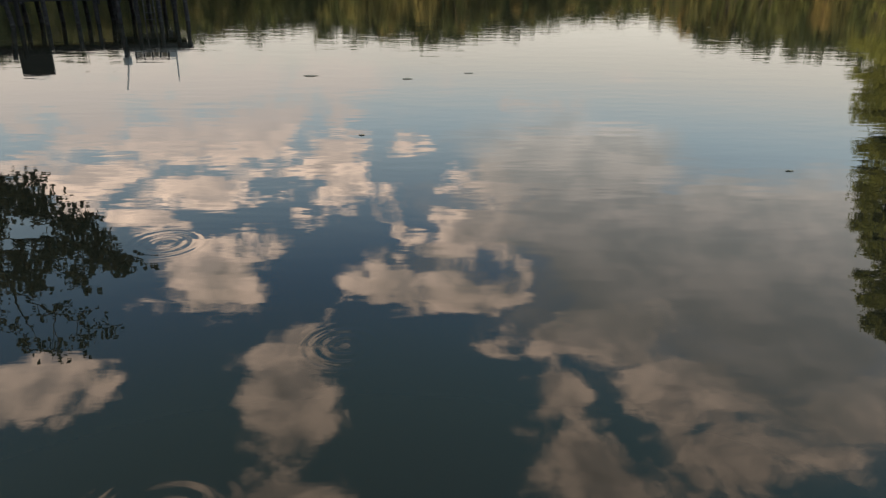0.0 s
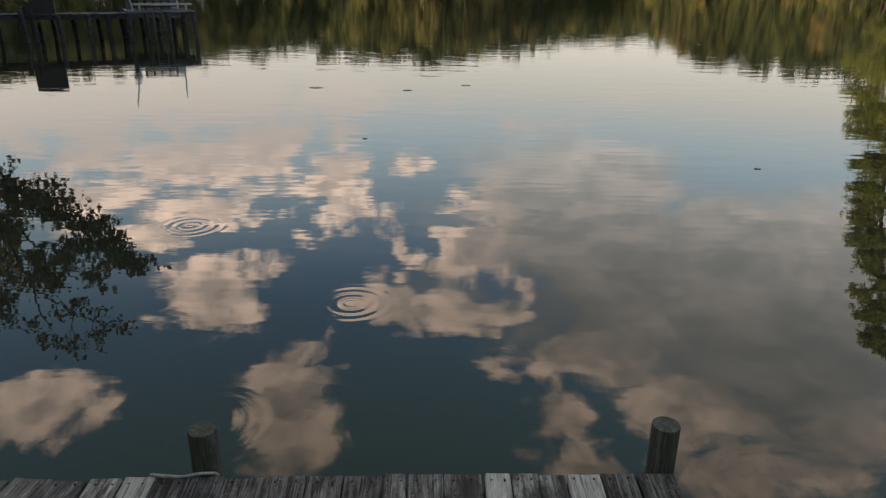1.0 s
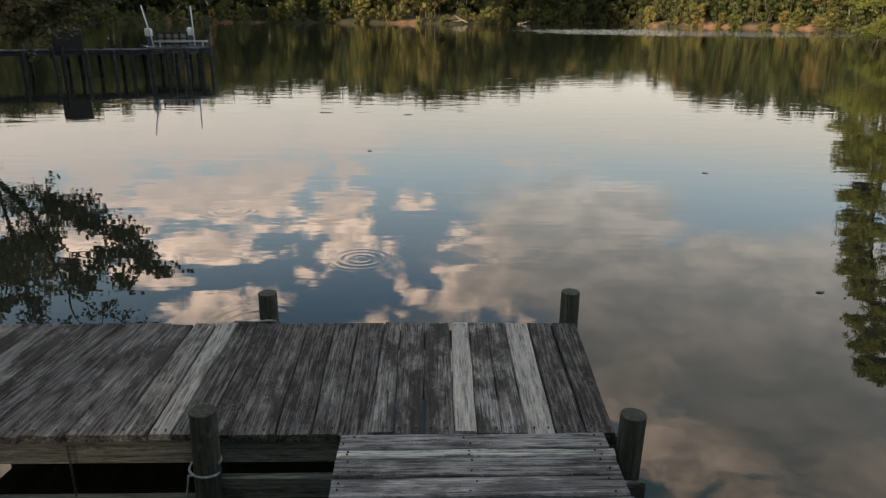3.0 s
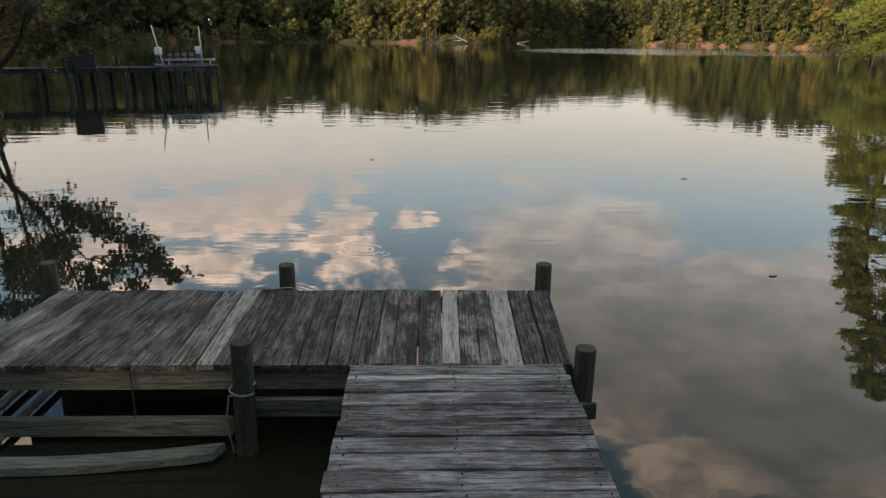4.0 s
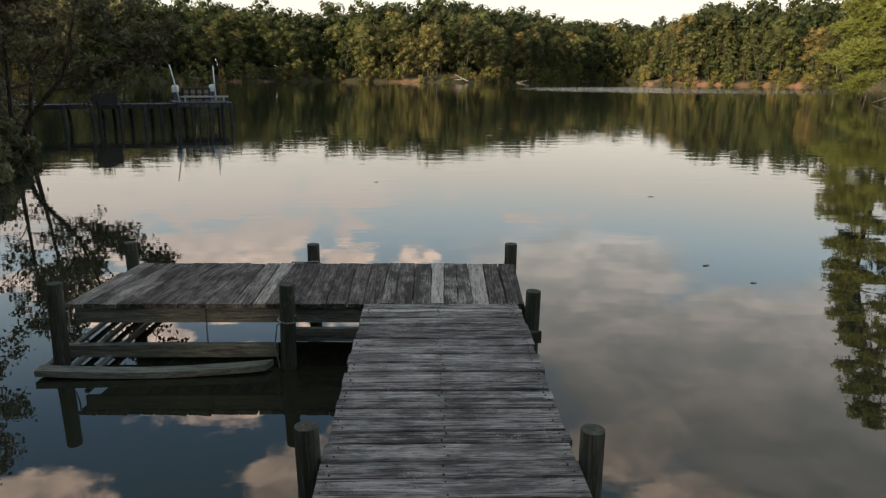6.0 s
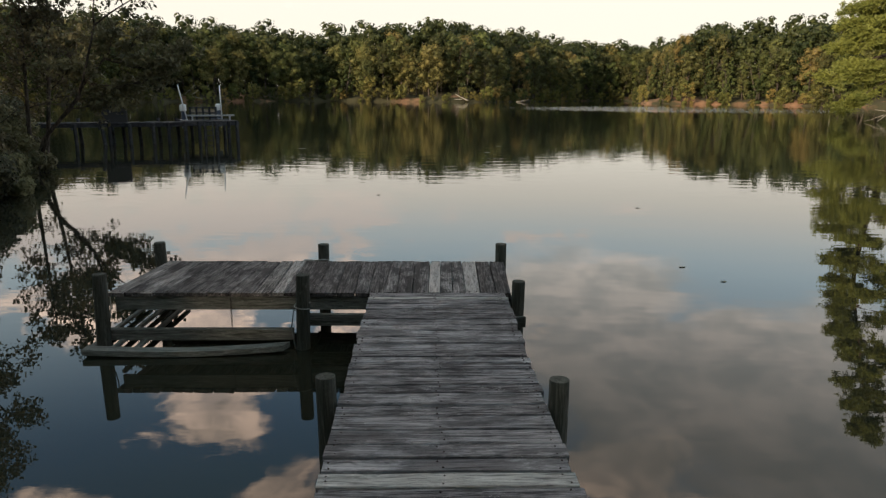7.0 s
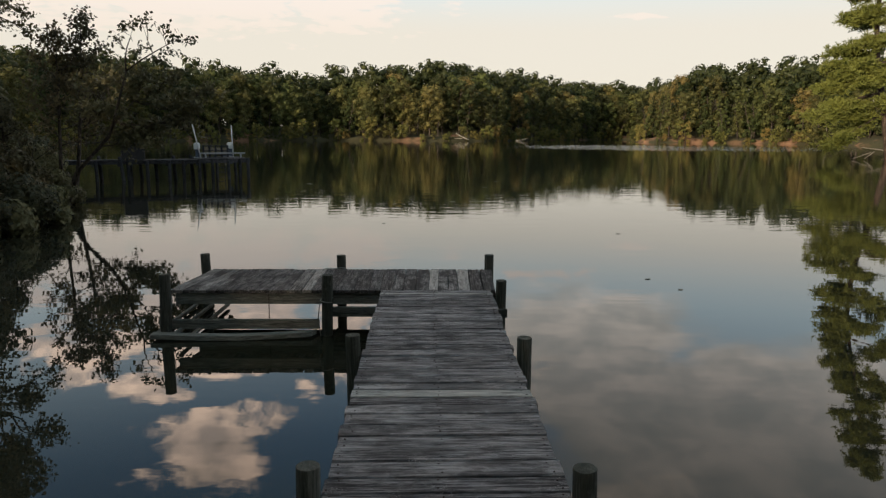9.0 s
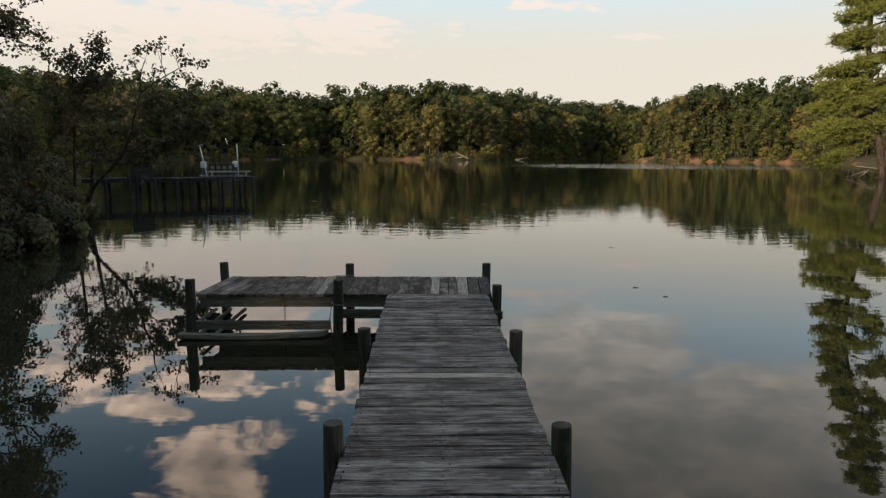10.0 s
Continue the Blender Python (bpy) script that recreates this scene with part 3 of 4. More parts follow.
part("bowed_board", mesh_of("bowed_board", verts, [tuple(reversed(f)) for f in faces], M_BEAM), platform, label="bowed grey board")
for x, tilt in ((-3.80, 6), (-3.60, 3), (-3.40, 5)):
    beam(platform, PO, (x - 0.022, -1.50, 0.03), (x + 0.022, -0.10, 0.06), name="cross_board")

# ropes and chain
def rope(name, label, path, radius, mat, at):
    bag = Bag()
    bag.tube([Vector(p) - Vector(at) for p in path], [radius] * len(path), 6)
    return tagged(part(name, bag.mesh(name, mat, True), None, pose(*at)), label, "rope")


def ring_path(cx, cy, z, r, turns=1.0, drop=0.0, n=22, start=0.0):
    return [(cx + r * math.cos(start + 2 * math.pi * turns * i / n), cy + r * math.sin(start + 2 * math.pi * turns * i / n), z + drop * i / n + rng.gauss(0, 0.002)) for i in range(n + 1)]


rope("mooring_rope", "short white rope lying across the platform edge", [(-1.90, 0.035, DECK - 0.02), (-1.905, 0.01, DECK + 0.012), (-1.96, 0.005, DECK + 0.016), (-2.03, -0.008, DECK + 0.010), (-2.10, -0.004, DECK + 0.012), (-2.16, 0.008, DECK + 0.009), (-2.18, 0.03, DECK - 0.03)], 0.007, M_ROPE, (-1.965, 0.1, DECK))
rope("mooring_rope", "pale rope tied round a post and hanging to the water", ring_path(-1.955, -1.345, 0.43, 0.069, 1.0, -0.05, 20, -0.3) + [(-2.03, -1.36, 0.36), (-2.05, -1.38, 0.2), (-2.03, -1.37, 0.05), (-2.02, -1.36, -0.05)], 0.006, M_ROPE, (-1.955, -1.345, 0.4))
rope("mooring_rope", "pale rope hanging from the platform corner", [(-3.70, -1.215, 0.44), (-3.69, -1.24, 0.36), (-3.70, -1.25, 0.27), (-3.74, -1.28, 0.18), (-3.76, -1.29, 0.10)], 0.006, M_ROPE, (-3.7, -1.22, 0.4))
chain = Bag()
for i in range(16):
    z = 0.42 - 0.022 * i
    path = [(0.006 * math.cos(a) * (1 if i % 2 else 0), 0.006 * math.cos(a) * (0 if i % 2 else 1), z - 0.42 + 0.014 * math.sin(a)) for a in [2 * math.pi * j / 8 for j in range(9)]]
    chain.tube(path, [0.0025] * 9, 5, False)
tagged(part("chain", chain.mesh("chain", M_CHAIN, True), None, pose(-2.62, -1.225, 0.42)), "thin rusty chain hanging from the dock edge", "chain")

# ---- dock: walkway ----
walkway = thing("dock_walkway", "long weathered grey plank walkway on paired round posts", "dock", (-0.75, -3, 0))
WO = (-0.75, -3, 0)
TREADS = [-1.228, -1.345, -1.41, -1.54, -1.675, -1.82, -1.97, -2.10, -2.24, -2.39, -2.525, -2.68, -2.795, -2.90, -3.02, -3.135, -3.268, -3.393,
          -3.547, -3.696, -3.865, -4.019, -4.156, -4.297, -4.425, -4.56, -4.712, -4.88, -5.034, -5.20, -5.36, -5.53, -5.69, -5.836, -5.981, -6.135, -6.29]
while TREADS[-1] > -17.5:
    TREADS.append(TREADS[-1] - rng.uniform(0.138, 0.150))
PALE_TREADS = {1, 23}
bag = Bag()
for i in range(len(TREADS) - 1):
    a, b = TREADS[i], TREADS[i + 1]
    gap = 0.026 if i == 22 else rng.uniform(0.009, 0.015)
    left, right = rng.gauss(-1.362, 0.007), rng.gauss(-0.125 if a > -2.5 else -0.142, 0.007)
    me = plank_mesh(a - b - gap, right - left, 0.036, "x", M_TREAD_PALE if i in PALE_TREADS else M_TREAD, 0.0022, rng.uniform(-0.001, 0.004))
    lift = rng.uniform(-0.004, 0.003)
    part("plank", me, walkway, pose((left + right) / 2 + 0.75, (a + b) / 2 + 3, DECK - 0.002 + lift, rng.gauss(0, 0.3), 0, rng.gauss(0, 0.25) + 0.25), "bleached pale plank" if i in PALE_TREADS else "")
    for x in (-1.32, -0.775, -0.185):
        for f in (0.25, 0.75):
            px, py = x + 0.75 + rng.gauss(0, 0.012), a + (b - a) * f + 3 + rng.gauss(0, 0.006)
            bag.tube([(px, py, DECK - 0.006 + lift), (px, py, DECK + 0.0015 + lift)], [0.0048, 0.0048], 6)
part("nail_heads", bag.mesh("nail_heads", M_NAIL), walkway, label="rusty nail heads", kind="stuff")
for x in (-1.30, -0.775, -0.20):
    beam(walkway, WO, (x - 0.02, -17.4, under - 0.145), (x + 0.02, -1.23, under), name="stringer")
y = -3.47
while y > -17:
    for x, side in ((-1.425, -1), (-0.065, 1)):
        part("post", post_mesh(0.060, 0.625 + rng.uniform(-0.012, 0.012), -1.5, M_POST), walkway, pose(x + 0.75, y + 3 + rng.gauss(0, 0.03), 0, rng.gauss(0, 0.7), rng.gauss(0, 0.7), rng.uniform(0, 360)))
    beam(walkway, WO, (-1.40, y - 0.10, 0.18), (-0.09, y - 0.06, 0.295), name="cap_beam")
    y -= 2.27
beam(walkway, WO, (-1.36, -1.36, 0.20), (0.05, -1.335, 0.30), name="cap_beam")

# ---- trees ----
def leaf_cards(bag, centre, radius, count, size, squash=0.8, hollow=0.55, lift=0.3):
    """Leaf sprays scattered through a rounded clump, denser at its skin."""
    for _ in range(count):
        d = Vector((rng.gauss(0, 1), rng.gauss(0, 1), rng.gauss(0, 1) + lift)).normalized()
        r = radius * (hollow + (1 - hollow) * rng.random() ** 0.5)
        p = Vector(centre) + Vector((d.x * r, d.y * r, d.z * r * squash))
        n = (d + Vector((rng.gauss(0, 0.35), rng.gauss(0, 0.35), rng.gauss(0, 0.35)))).normalized()
        a = n.orthogonal().normalized()
        a = Matrix.Rotation(rng.uniform(0, 6.28), 3, n) @ a
        b = n.cross(a)
        s = size * rng.uniform(0.6, 1.4)
        k = len(bag.v)
        bag.v += [tuple(p - a * s), tuple(p - b * s * 0.6 + n * s * 0.15), tuple(p + a * s), tuple(p + b * s * 0.6 + n * s * 0.15)]
        bag.f.append((k, k + 1, k + 2, k + 3))


def lump(bag, centre, radius, squash, seed, fine=1):
    """A rough dark inner mass of foliage."""
    bm = bmesh.new()
    bmesh.ops.create_icosphere(bm, subdivisions=fine, radius=1.0)
    verts = []
    for v in bm.verts:
        k = radius * (0.86 + 0.45 * noise.noise(v.co * 1.9 + Vector((seed, 0, 0))))
        verts.append((centre[0] + v.co.x * k, centre[1] + v.co.y * k, centre[2] + v.co.z * k * squash))
    faces = [tuple(v.index for v in f.verts) for f in bm.faces]
    bm.free()
    bag.add(verts, faces)


def limb(bag, start, way, length, r0, r1, bend=0.15, steps=5, sides=6, rise=0.0):
    """A tapering, wandering branch; returns the points along it."""
    p, d = Vector(start), Vector(way).normalized()
    path, radii = [p.copy()], [r0]
    for i in range(steps):
        d = (d + Vector((rng.gauss(0, bend), rng.gauss(0, bend), rng.gauss(0, bend) + rise))).normalized()
        p = p + d * (length / steps)
        path.append(p.copy())
        radii.append(r0 + (r1 - r0) * (i + 1) / steps)
    bag.tube(path, radii, sides)
    return path


def broadleaf(height, spread, mat, bark, label, low=0.12, lobes=30, size=0.30, cards=64, shape="round", kind="tree"):
    tree = thing(kind, label, kind)
    wood_bag, leaves = Bag(), Bag()
    lean = Vector((rng.gauss(0, 0.05), rng.gauss(0, 0.05), 1))
    stem = limb(wood_bag, (0, 0, -0.6), lean, height * 0.8, 0.012 * height + 0.04, 0.05, 0.05, 7, 8)
    for i in range(7):
        j = rng.randint(2, 6)
        t = rng.uniform(0, 6.28)
        limb(wood_bag, stem[j], (math.cos(t), math.sin(t), 0.7), spread * rng.uniform(0.5, 0.9), 0.004 * height + 0.01, 0.02, 0.15, 4, 5)
    for i in range(lobes):
        f = (i + rng.random()) / lobes
        z = height * (low + (0.95 - low) * f)
        if shape != "cone":
            z = height * (low + (0.93 - low) * f ** 0.8)
            reach = spread * math.sin(math.pi * min(1, 0.22 + 0.70 * f)) ** 0.6
        else:
            reach = spread * (1.02 - f) ** 0.8
        t = i * 2.4 + rng.uniform(-0.5, 0.5)
        k = reach * rng.uniform(0.30, 0.92)
        r = (spread * 0.36 if shape == "round" else spread * 0.52 if shape == "full" else spread * 0.36 * (1.15 - f)) * rng.uniform(0.75, 1.2)
        c = (math.cos(t) * k + lean.x * z, math.sin(t) * k + lean.y * z, z)
        lump(leaves, c, r * 0.55, 0.8, i * 3.1 + height)
        leaf_cards(leaves, c, r, int(cards * rng.uniform(0.8, 1.2)), size, 0.80, 0.66 if shape == "round" else 0.45)
    part("trunk", wood_bag.mesh("trunk", bark, True), tree)
    part("crown", leaves.mesh("crown", mat), tree)
    return tree


def stand(proto, x, y, scale=1.0, z=None, group=""):
    m = pose(x, y, (land_height(x, y) if z is None else z) - 0.1, rng.gauss(0, 1.5), rng.gauss(0, 1.5), rng.uniform(0, 360))
    ob = copy_thing(proto, m)
    ob.scale = (scale * rng.uniform(0.92, 1.08), scale * rng.uniform(0.92, 1.08), scale)
    if group:
        tagged(ob, group=group)
    return ob


WOOD_LABEL = "tall broadleaf tree in green late-summer leaf on the lake shore"
broad = [broadleaf(rng.uniform(17, 21), rng.uniform(4.2, 6.0), M_LEAF, M_BARK, WOOD_LABEL, rng.choice((0.06, 0.14, 0.26)), 26, 0.25, 80) for _ in range(9)]
cone = [broadleaf(rng.uniform(16, 20), rng.uniform(3.2, 3.8), M_EVERGREEN, M_BARK, "tall dark evergreen tree on the lake shore", 0.06, 28, 0.29, 62, "cone") for _ in range(3)]
shrubs = [broadleaf(rng.uniform(4.0, 7.0), rng.uniform(2.0, 3.0), M_SHRUB, M_BARK, "yellow-green shrub at the water's edge", 0.03, 11, 0.21, 66, "round", "shrub") for _ in range(4)]
bare = broadleaf(13.0, 2.6, M_SHRUB, M_PALE_BARK, "half-bare pale grey tree on the shore", 0.45, 6, 0.25, 60)
deep_kinds = [broadleaf(rng.uniform(17, 21), rng.uniform(4.0, 5.2), M_LEAF, M_BARK, WOOD_LABEL, 0.05, 17, 0.46, 36, "full") for _ in range(4)]
protos = broad + cone + shrubs + deep_kinds + [bare]


def joined_woods(name, label, spots):
    """Trees too deep in the wood to tell apart, in one mesh: trunks and crowns."""
    grown = thing(name, label, "woods", kind="stuff")
    for which, mat in (("trunk", M_BARK), ("crown", M_LEAF)):
        verts, loops, sizes, n = [], [], [], 0
        for proto, m in spots:
            me = [c for c in proto.children if c.name.startswith(which)][0].data
            co = np.empty(len(me.vertices) * 3)
            me.vertices.foreach_get("co", co)
            co = co.reshape(-1, 3) @ np.array(m.to_3x3()).T + np.array(m.translation)
            idx = np.empty(len(me.loops), dtype=np.int32)
            me.loops.foreach_get("vertex_index", idx)
            size = np.empty(len(me.polygons), dtype=np.int32)
            me.polygons.foreach_get("loop_total", size)
            verts.append(co), loops.append(idx + n), sizes.append(size)
            n += len(co)
        verts, loops, sizes = np.concatenate(verts), np.concatenate(loops), np.concatenate(sizes)
        me = bpy.data.meshes.new(which)
        me.vertices.add(n), me.loops.add(len(loops)), me.polygons.add(len(sizes))
        me.vertices.foreach_set("co", verts.ravel())
        me.loops.foreach_set("vertex_index", loops)
        me.polygons.foreach_set("loop_start", np.concatenate(([0], np.cumsum(sizes)[:-1])).astype(np.int32))
        me.update(calc_edges=True)
        me.materials.append(mat)
        part(which, me, grown, kind="stuff")


def pose_tree(x, y, scale):
    return pose(x, y, land_height(x, y) - 0.1, rng.gauss(0, 1.5), rng.gauss(0, 1.5), rng.uniform(0, 360)) @ Matrix.Diagonal((scale * rng.uniform(0.9, 1.1), scale * rng.uniform(0.9, 1.1), scale, 1))


def along(first, last, step):
    """Points along a stretch of the shore, with the way inland."""
    run = SHORE[first:last + 1]
    for (ax, ay), (bx, by) in zip(run, run[1:]):
        length = math.hypot(bx - ax, by - ay)
        n = max(1, round(length / step))
        for i in range(n):
            f = (i + rng.random()) / n
            yield ax + (bx - ax) * f, ay + (by - ay) * f, (by - ay) / length, -(bx - ax) / length


def far_woods():
    deep, count = [], 0
    step = 4.3
    for j in range(66):
        for i in range(62):
            x, y = -112 + step * (i + rng.uniform(-0.4, 0.4)), 70 + step * (j + rng.uniform(-0.4, 0.4))
            bearing = math.degrees(math.atan2(x, y + 6))
            d = from_shore(x, y)
            if not -35 < bearing < 36 or not -0.3 < d < 26 or (x > 30 and y < 86):
                continue
            right = x > 62 and y < 240
            group = "trees on the right shore" if right else "trees on the far shore"
            if d < 2.2:
                continue
            kind = rng.choice(cone) if rng.random() < (0.5 if right else 0.10) else rng.choice(broad)
            tall = 1.07 * (0.80 + 0.22 * min(1, (d - 4) / 10)) * rng.uniform(0.90, 1.05) * (1.0 + 0.07 * noise.noise((x * 0.04, y * 0.04, 1))) * min(1.0, 0.42 + 0.58 * math.hypot(x, y + 9) / 212) * (0.88 if x < -25 else 0.90 if x < 0 else 1.0 if x < 45 else 0.93 if right else 1.0)
            if d < 12.5:
                if rng.random() < 0.03:
                    kind = bare
                stand(kind, x, y, tall, group=group)
            else:
                deep.append((rng.choice(deep_kinds), pose_tree(x, y, tall)))
    for x, y, nx, ny in along(13, 31, 2.1):
        if -34 < math.degrees(math.atan2(x, y + 6)) < 35 and rng.random() < 0.93:
            d = -3.5
            while d < 5 and land_height(x + nx * d, y + ny * d) < 0.0:
                d += 0.4
            d += rng.uniform(-0.6, 0.7)
            if rng.random() < 0.5 and any(math.hypot(x - cx, y - cy) < size + 0.8 for cx, cy, size in SCARS):
                continue
            stand(rng.choice(shrubs), x + nx * d, y + ny * d, rng.uniform(0.4, 1.1), group="shrubs along the shore")
    joined_woods("far_woods", "deep green woodland behind the far shore", deep)


far_woods()


def home_woods():
    """Unseen woods, added on the shore the dock starts from to block low sun."""
    spots = []
    for j in range(20):
        for i in range(22):
            x, y = -62 + 5.2 * (i + rng.uniform(-0.4, 0.4)), -56 + 5.2 * (j + rng.uniform(-0.4, 0.4))
            d = from_shore(x, y)
            if 4.5 < d < 26 and abs(x + 0.75) > 3 and not (x > -32 and y > -14) and x < 40:
                spots.append((rng.choice(deep_kinds), pose_tree(x, y, rng.uniform(0.95, 1.15))))
    joined_woods("home_woods", "unseen woodland added on the shore behind the dock to block the low sun", spots)


home_woods()

for ob in protos:
    for o in (*ob.children_recursive, ob):
        bpy.data.objects.remove(o)


def leaf(bag, p, size):
    """One pointed leaf, folded along its rib."""
    d = Vector((rng.gauss(0, 1), rng.gauss(0, 1), rng.gauss(-0.3, 0.8))).normalized()
    a = Matrix.Rotation(rng.uniform(0, 6.28), 3, d) @ d.orthogonal().normalized()
    n = d.cross(a)
    k = len(bag.v)
    s = size * rng.uniform(0.7, 1.3)
    bag.v += [tuple(p), tuple(p + d * s * 0.5 + a * s * 0.32 + n * s * 0.08), tuple(p + d * s), tuple(p + d * s * 0.5 - a * s * 0.32 + n * s * 0.08)]
    bag.f += [(k, k + 1, k + 2), (k, k + 2, k + 3)]


def grow(bag, leaves, start, way, length, radius, depth, leaf_size, per_twig, bend=0.16, rise=0.03):
    """Branch upon branch, with leaves gathered on the last twigs."""
    path = limb(bag, start, way, length, radius, radius * 0.55, bend, 5, 6 if radius > 0.02 else 4, rise)
    if depth == 0:
        for _ in range(per_twig):
            i = rng.randint(3, 5)
            p = path[i] + Vector((rng.gauss(0, 1), rng.gauss(0, 1), rng.gauss(0, 1))) * leaf_size * 0.95
            leaf(leaves, p, leaf_size)
        return
    d = (path[-1] - path[-2]).normalized()
    for i in range(rng.randint(3, 4)):
        j = 5 if i < 2 else rng.randint(2, 4)
        side = Vector((rng.gauss(0, 1), rng.gauss(0, 1), rng.gauss(0, 0.7))).normalized()
        grow(bag, leaves, path[j], d * 0.8 + side * 0.75, length * rng.uniform(0.55, 0.78), radius * 0.52, depth - 1, leaf_size, per_twig, bend, rise)


def overhanging_tree(label, base, way, trunk_len, radius, depth, leaf_size, per_twig, limbs, bark=M_BARK):
    tree = thing("tree", label, "tree", base)
    wood_bag, leaves = Bag(), Bag()
    stem = limb(wood_bag, (0, 0, -0.5), way, trunk_len, radius, radius * 0.55, 0.06, 6, 10, 0.02)
    for j, d, length, *few in limbs:
        grow(wood_bag, leaves, stem[j], d, length, radius * 0.42, depth, leaf_size, few[0] if few else per_twig)
    part("trunk", wood_bag.mesh("trunk", bark, True), tree, label="dark trunk and branches")
    part("crown", leaves.mesh("crown", M_NEAR_LEAF), tree)
    return tree


def clump_tree(label, base, spine, radius, boughs, limbs=(), size=0.10):
    """A tree whose boughs each end in a clump of leaves on fine twigs."""
    tree = thing("tree", label, "tree", base)
    root = Vector(base)
    wood_bag, leaves = Bag(), Bag()
    stem = [Vector(p) - root for p in spine]
    stem[0].z -= 0.4
    wood_bag.tube(stem, [radius * (1 - 0.16 * i) for i in range(len(stem))], 8)
    for line in limbs:
        wood_bag.tube([Vector(p) - root for p in line], [radius * 0.42 * (1 - 0.2 * i) for i in range(len(line))], 6)
    for j, tip, r, count in boughs:
        a, b = stem[j] if isinstance(j, int) else Vector(j) - root, Vector(tip) - root
        reach = (b - a).length
        path = []
        for i in range(7):
            f = i / 6
            p = a.lerp(b, f) + Vector((0, 0, -0.10 * reach * math.sin(math.pi * f)))
            path.append(p + Vector((rng.gauss(0, 1), rng.gauss(0, 1), rng.gauss(0, 1))) * 0.025 * reach * math.sin(math.pi * f))
        wood_bag.tube(path, [0.007 + (radius * min(0.36, 0.25 * reach) - 0.007) * (1 - i / 6) for i in range(7)], 5)
        for _ in range(max(4, count // 18)):
            c = b + Vector((rng.gauss(0, r * 0.95), rng.gauss(0, r * 0.95), rng.gauss(0, r * 0.6)))
            s = path[rng.randint(3, 5)]
            mid = s.lerp(c, 0.55) + Vector((rng.gauss(0, 0.03), rng.gauss(0, 0.03), rng.gauss(0.02, 0.03)))
            wood_bag.tube([s, mid, c], [0.008, 0.005, 0.003], 4, False)
            for _ in range(18 if count > 100 else 9):
                leaf(leaves, mid.lerp(c, rng.uniform(0.3, 1.1)) + Vector((rng.gauss(0, 1), rng.gauss(0, 1), rng.gauss(0, 0.8))) * 0.075, size)
    part("trunk", wood_bag.mesh("trunk", M_BARK, True), tree, label="dark trunk and branches")
    part("crown", leaves.mesh("crown", M_NEAR_LEAF), tree)


def spire_tree(label, base, height, reach, leaf_size, per_twig, bare_below=0.3, limbs=18, lean=0.04):
    """A slender young tree: short side limbs up a straight stem."""
    tree = thing("tree", label, "tree", base)
    wood_bag, leaves = Bag(), Bag()
    stem = limb(wood_bag, (0, 0, -0.5), (lean, 0.0, 1), height + 0.2, 0.075, 0.012, 0.015, 12, 8)
    for i in range(limbs):
        f = bare_below + (1 - bare_below) * (i + rng.random()) / limbs
        j = min(11, int(f * 12))
        t = i * 2.4 + rng.uniform(-0.4, 0.4)
        grow(wood_bag, leaves, stem[j].lerp(stem[j + 1], f * 12 - j), (math.cos(t), math.sin(t), 0.55), reach * (1.08 - f) * rng.uniform(0.6, 1.15) + 0.12, 0.022, 1, leaf_size, per_twig)
    part("trunk", wood_bag.mesh("trunk", M_BARK, True), tree, label="dark trunk and branches")
    part("crown", leaves.mesh("crown", M_NEAR_LEAF), tree)


bank_z = 0.5
rng.seed(21)
overhanging_tree("dark broadleaf tree leaning out over the water", (-15.3, 10.4, bank_z), (0.06, 0.02, 1), 7.4, 0.17, 3, 0.125, 30,
                 [(2, (0.8, 0.4, 0.3), 1.3), (3, (0.9, -0.3, 0.35), 1.3), (5, (1.0, 0.5, 0.3), 1.5), (6, (0.8, 0.5, 0.6), 1.5), (3, (-0.6, 0.6, 0.4), 1.6), (4, (0.8, 0.2, 0.5), 1.4), (4, (0.2, -0.9, 0.5), 1.5), (5, (0.9, 0.1, 0.6), 1.5), (5, (0.7, -0.6, 0.5), 1.5), (6, (-0.2, 0.4, 1), 1.5), (6, (0.7, -0.3, 0.8), 1.5), (4, (0.5, -0.7, 0.2), 1.4), (3, (0.6, -0.6, 0.3), 1.4), (5, (0.3, -0.8, 0.3), 1.4)])
clump_tree("thin leaning tree with a sparse forked top", (-11.8, 12.2, 0.3),
           [(-11.8, 12.2, 0.0), (-11.1, 12.0, 1.1), (-10.0, 11.65, 2.1), (-9.6, 11.45, 3.0), (-9.25, 11.3, 3.9)], 0.065,
           [((-9.22, 11.3, 4.45), (-9.42, 11.35, 4.80), 0.12, 34), ((-9.05, 11.28, 4.85), (-8.95, 11.2, 5.12), 0.13, 34), ((-9.05, 11.28, 4.85), (-9.3, 11.2, 5.05), 0.10, 20), ((-8.45, 11.2, 4.38), (-8.60, 11.2, 5.26), 0.16, 44),
            ((-8.05, 11.15, 4.58), (-8.15, 11.2, 5.05), 0.15, 44), ((-8.05, 11.15, 4.58), (-7.80, 11.1, 4.86), 0.13, 40), ((-7.75, 11.1, 4.70), (-7.45, 11.1, 4.74), 0.14, 70),
            ((-8.85, 11.25, 4.16), (-8.80, 11.3, 4.56), 0.15, 56), ((-8.45, 11.2, 4.38), (-8.30, 11.2, 4.20), 0.10, 28), ((-8.05, 11.15, 4.58), (-7.9, 11.2, 4.40), 0.10, 22)],
           [[(-9.25, 11.3, 3.9), (-9.26, 11.3, 4.2), (-9.20, 11.3, 4.5), (-9.05, 11.28, 4.85)], [(-9.25, 11.3, 3.9), (-8.85, 11.25, 4.16), (-8.45, 11.2, 4.38), (-8.05, 11.15, 4.58), (-7.7, 11.1, 4.72)]], 0.12)
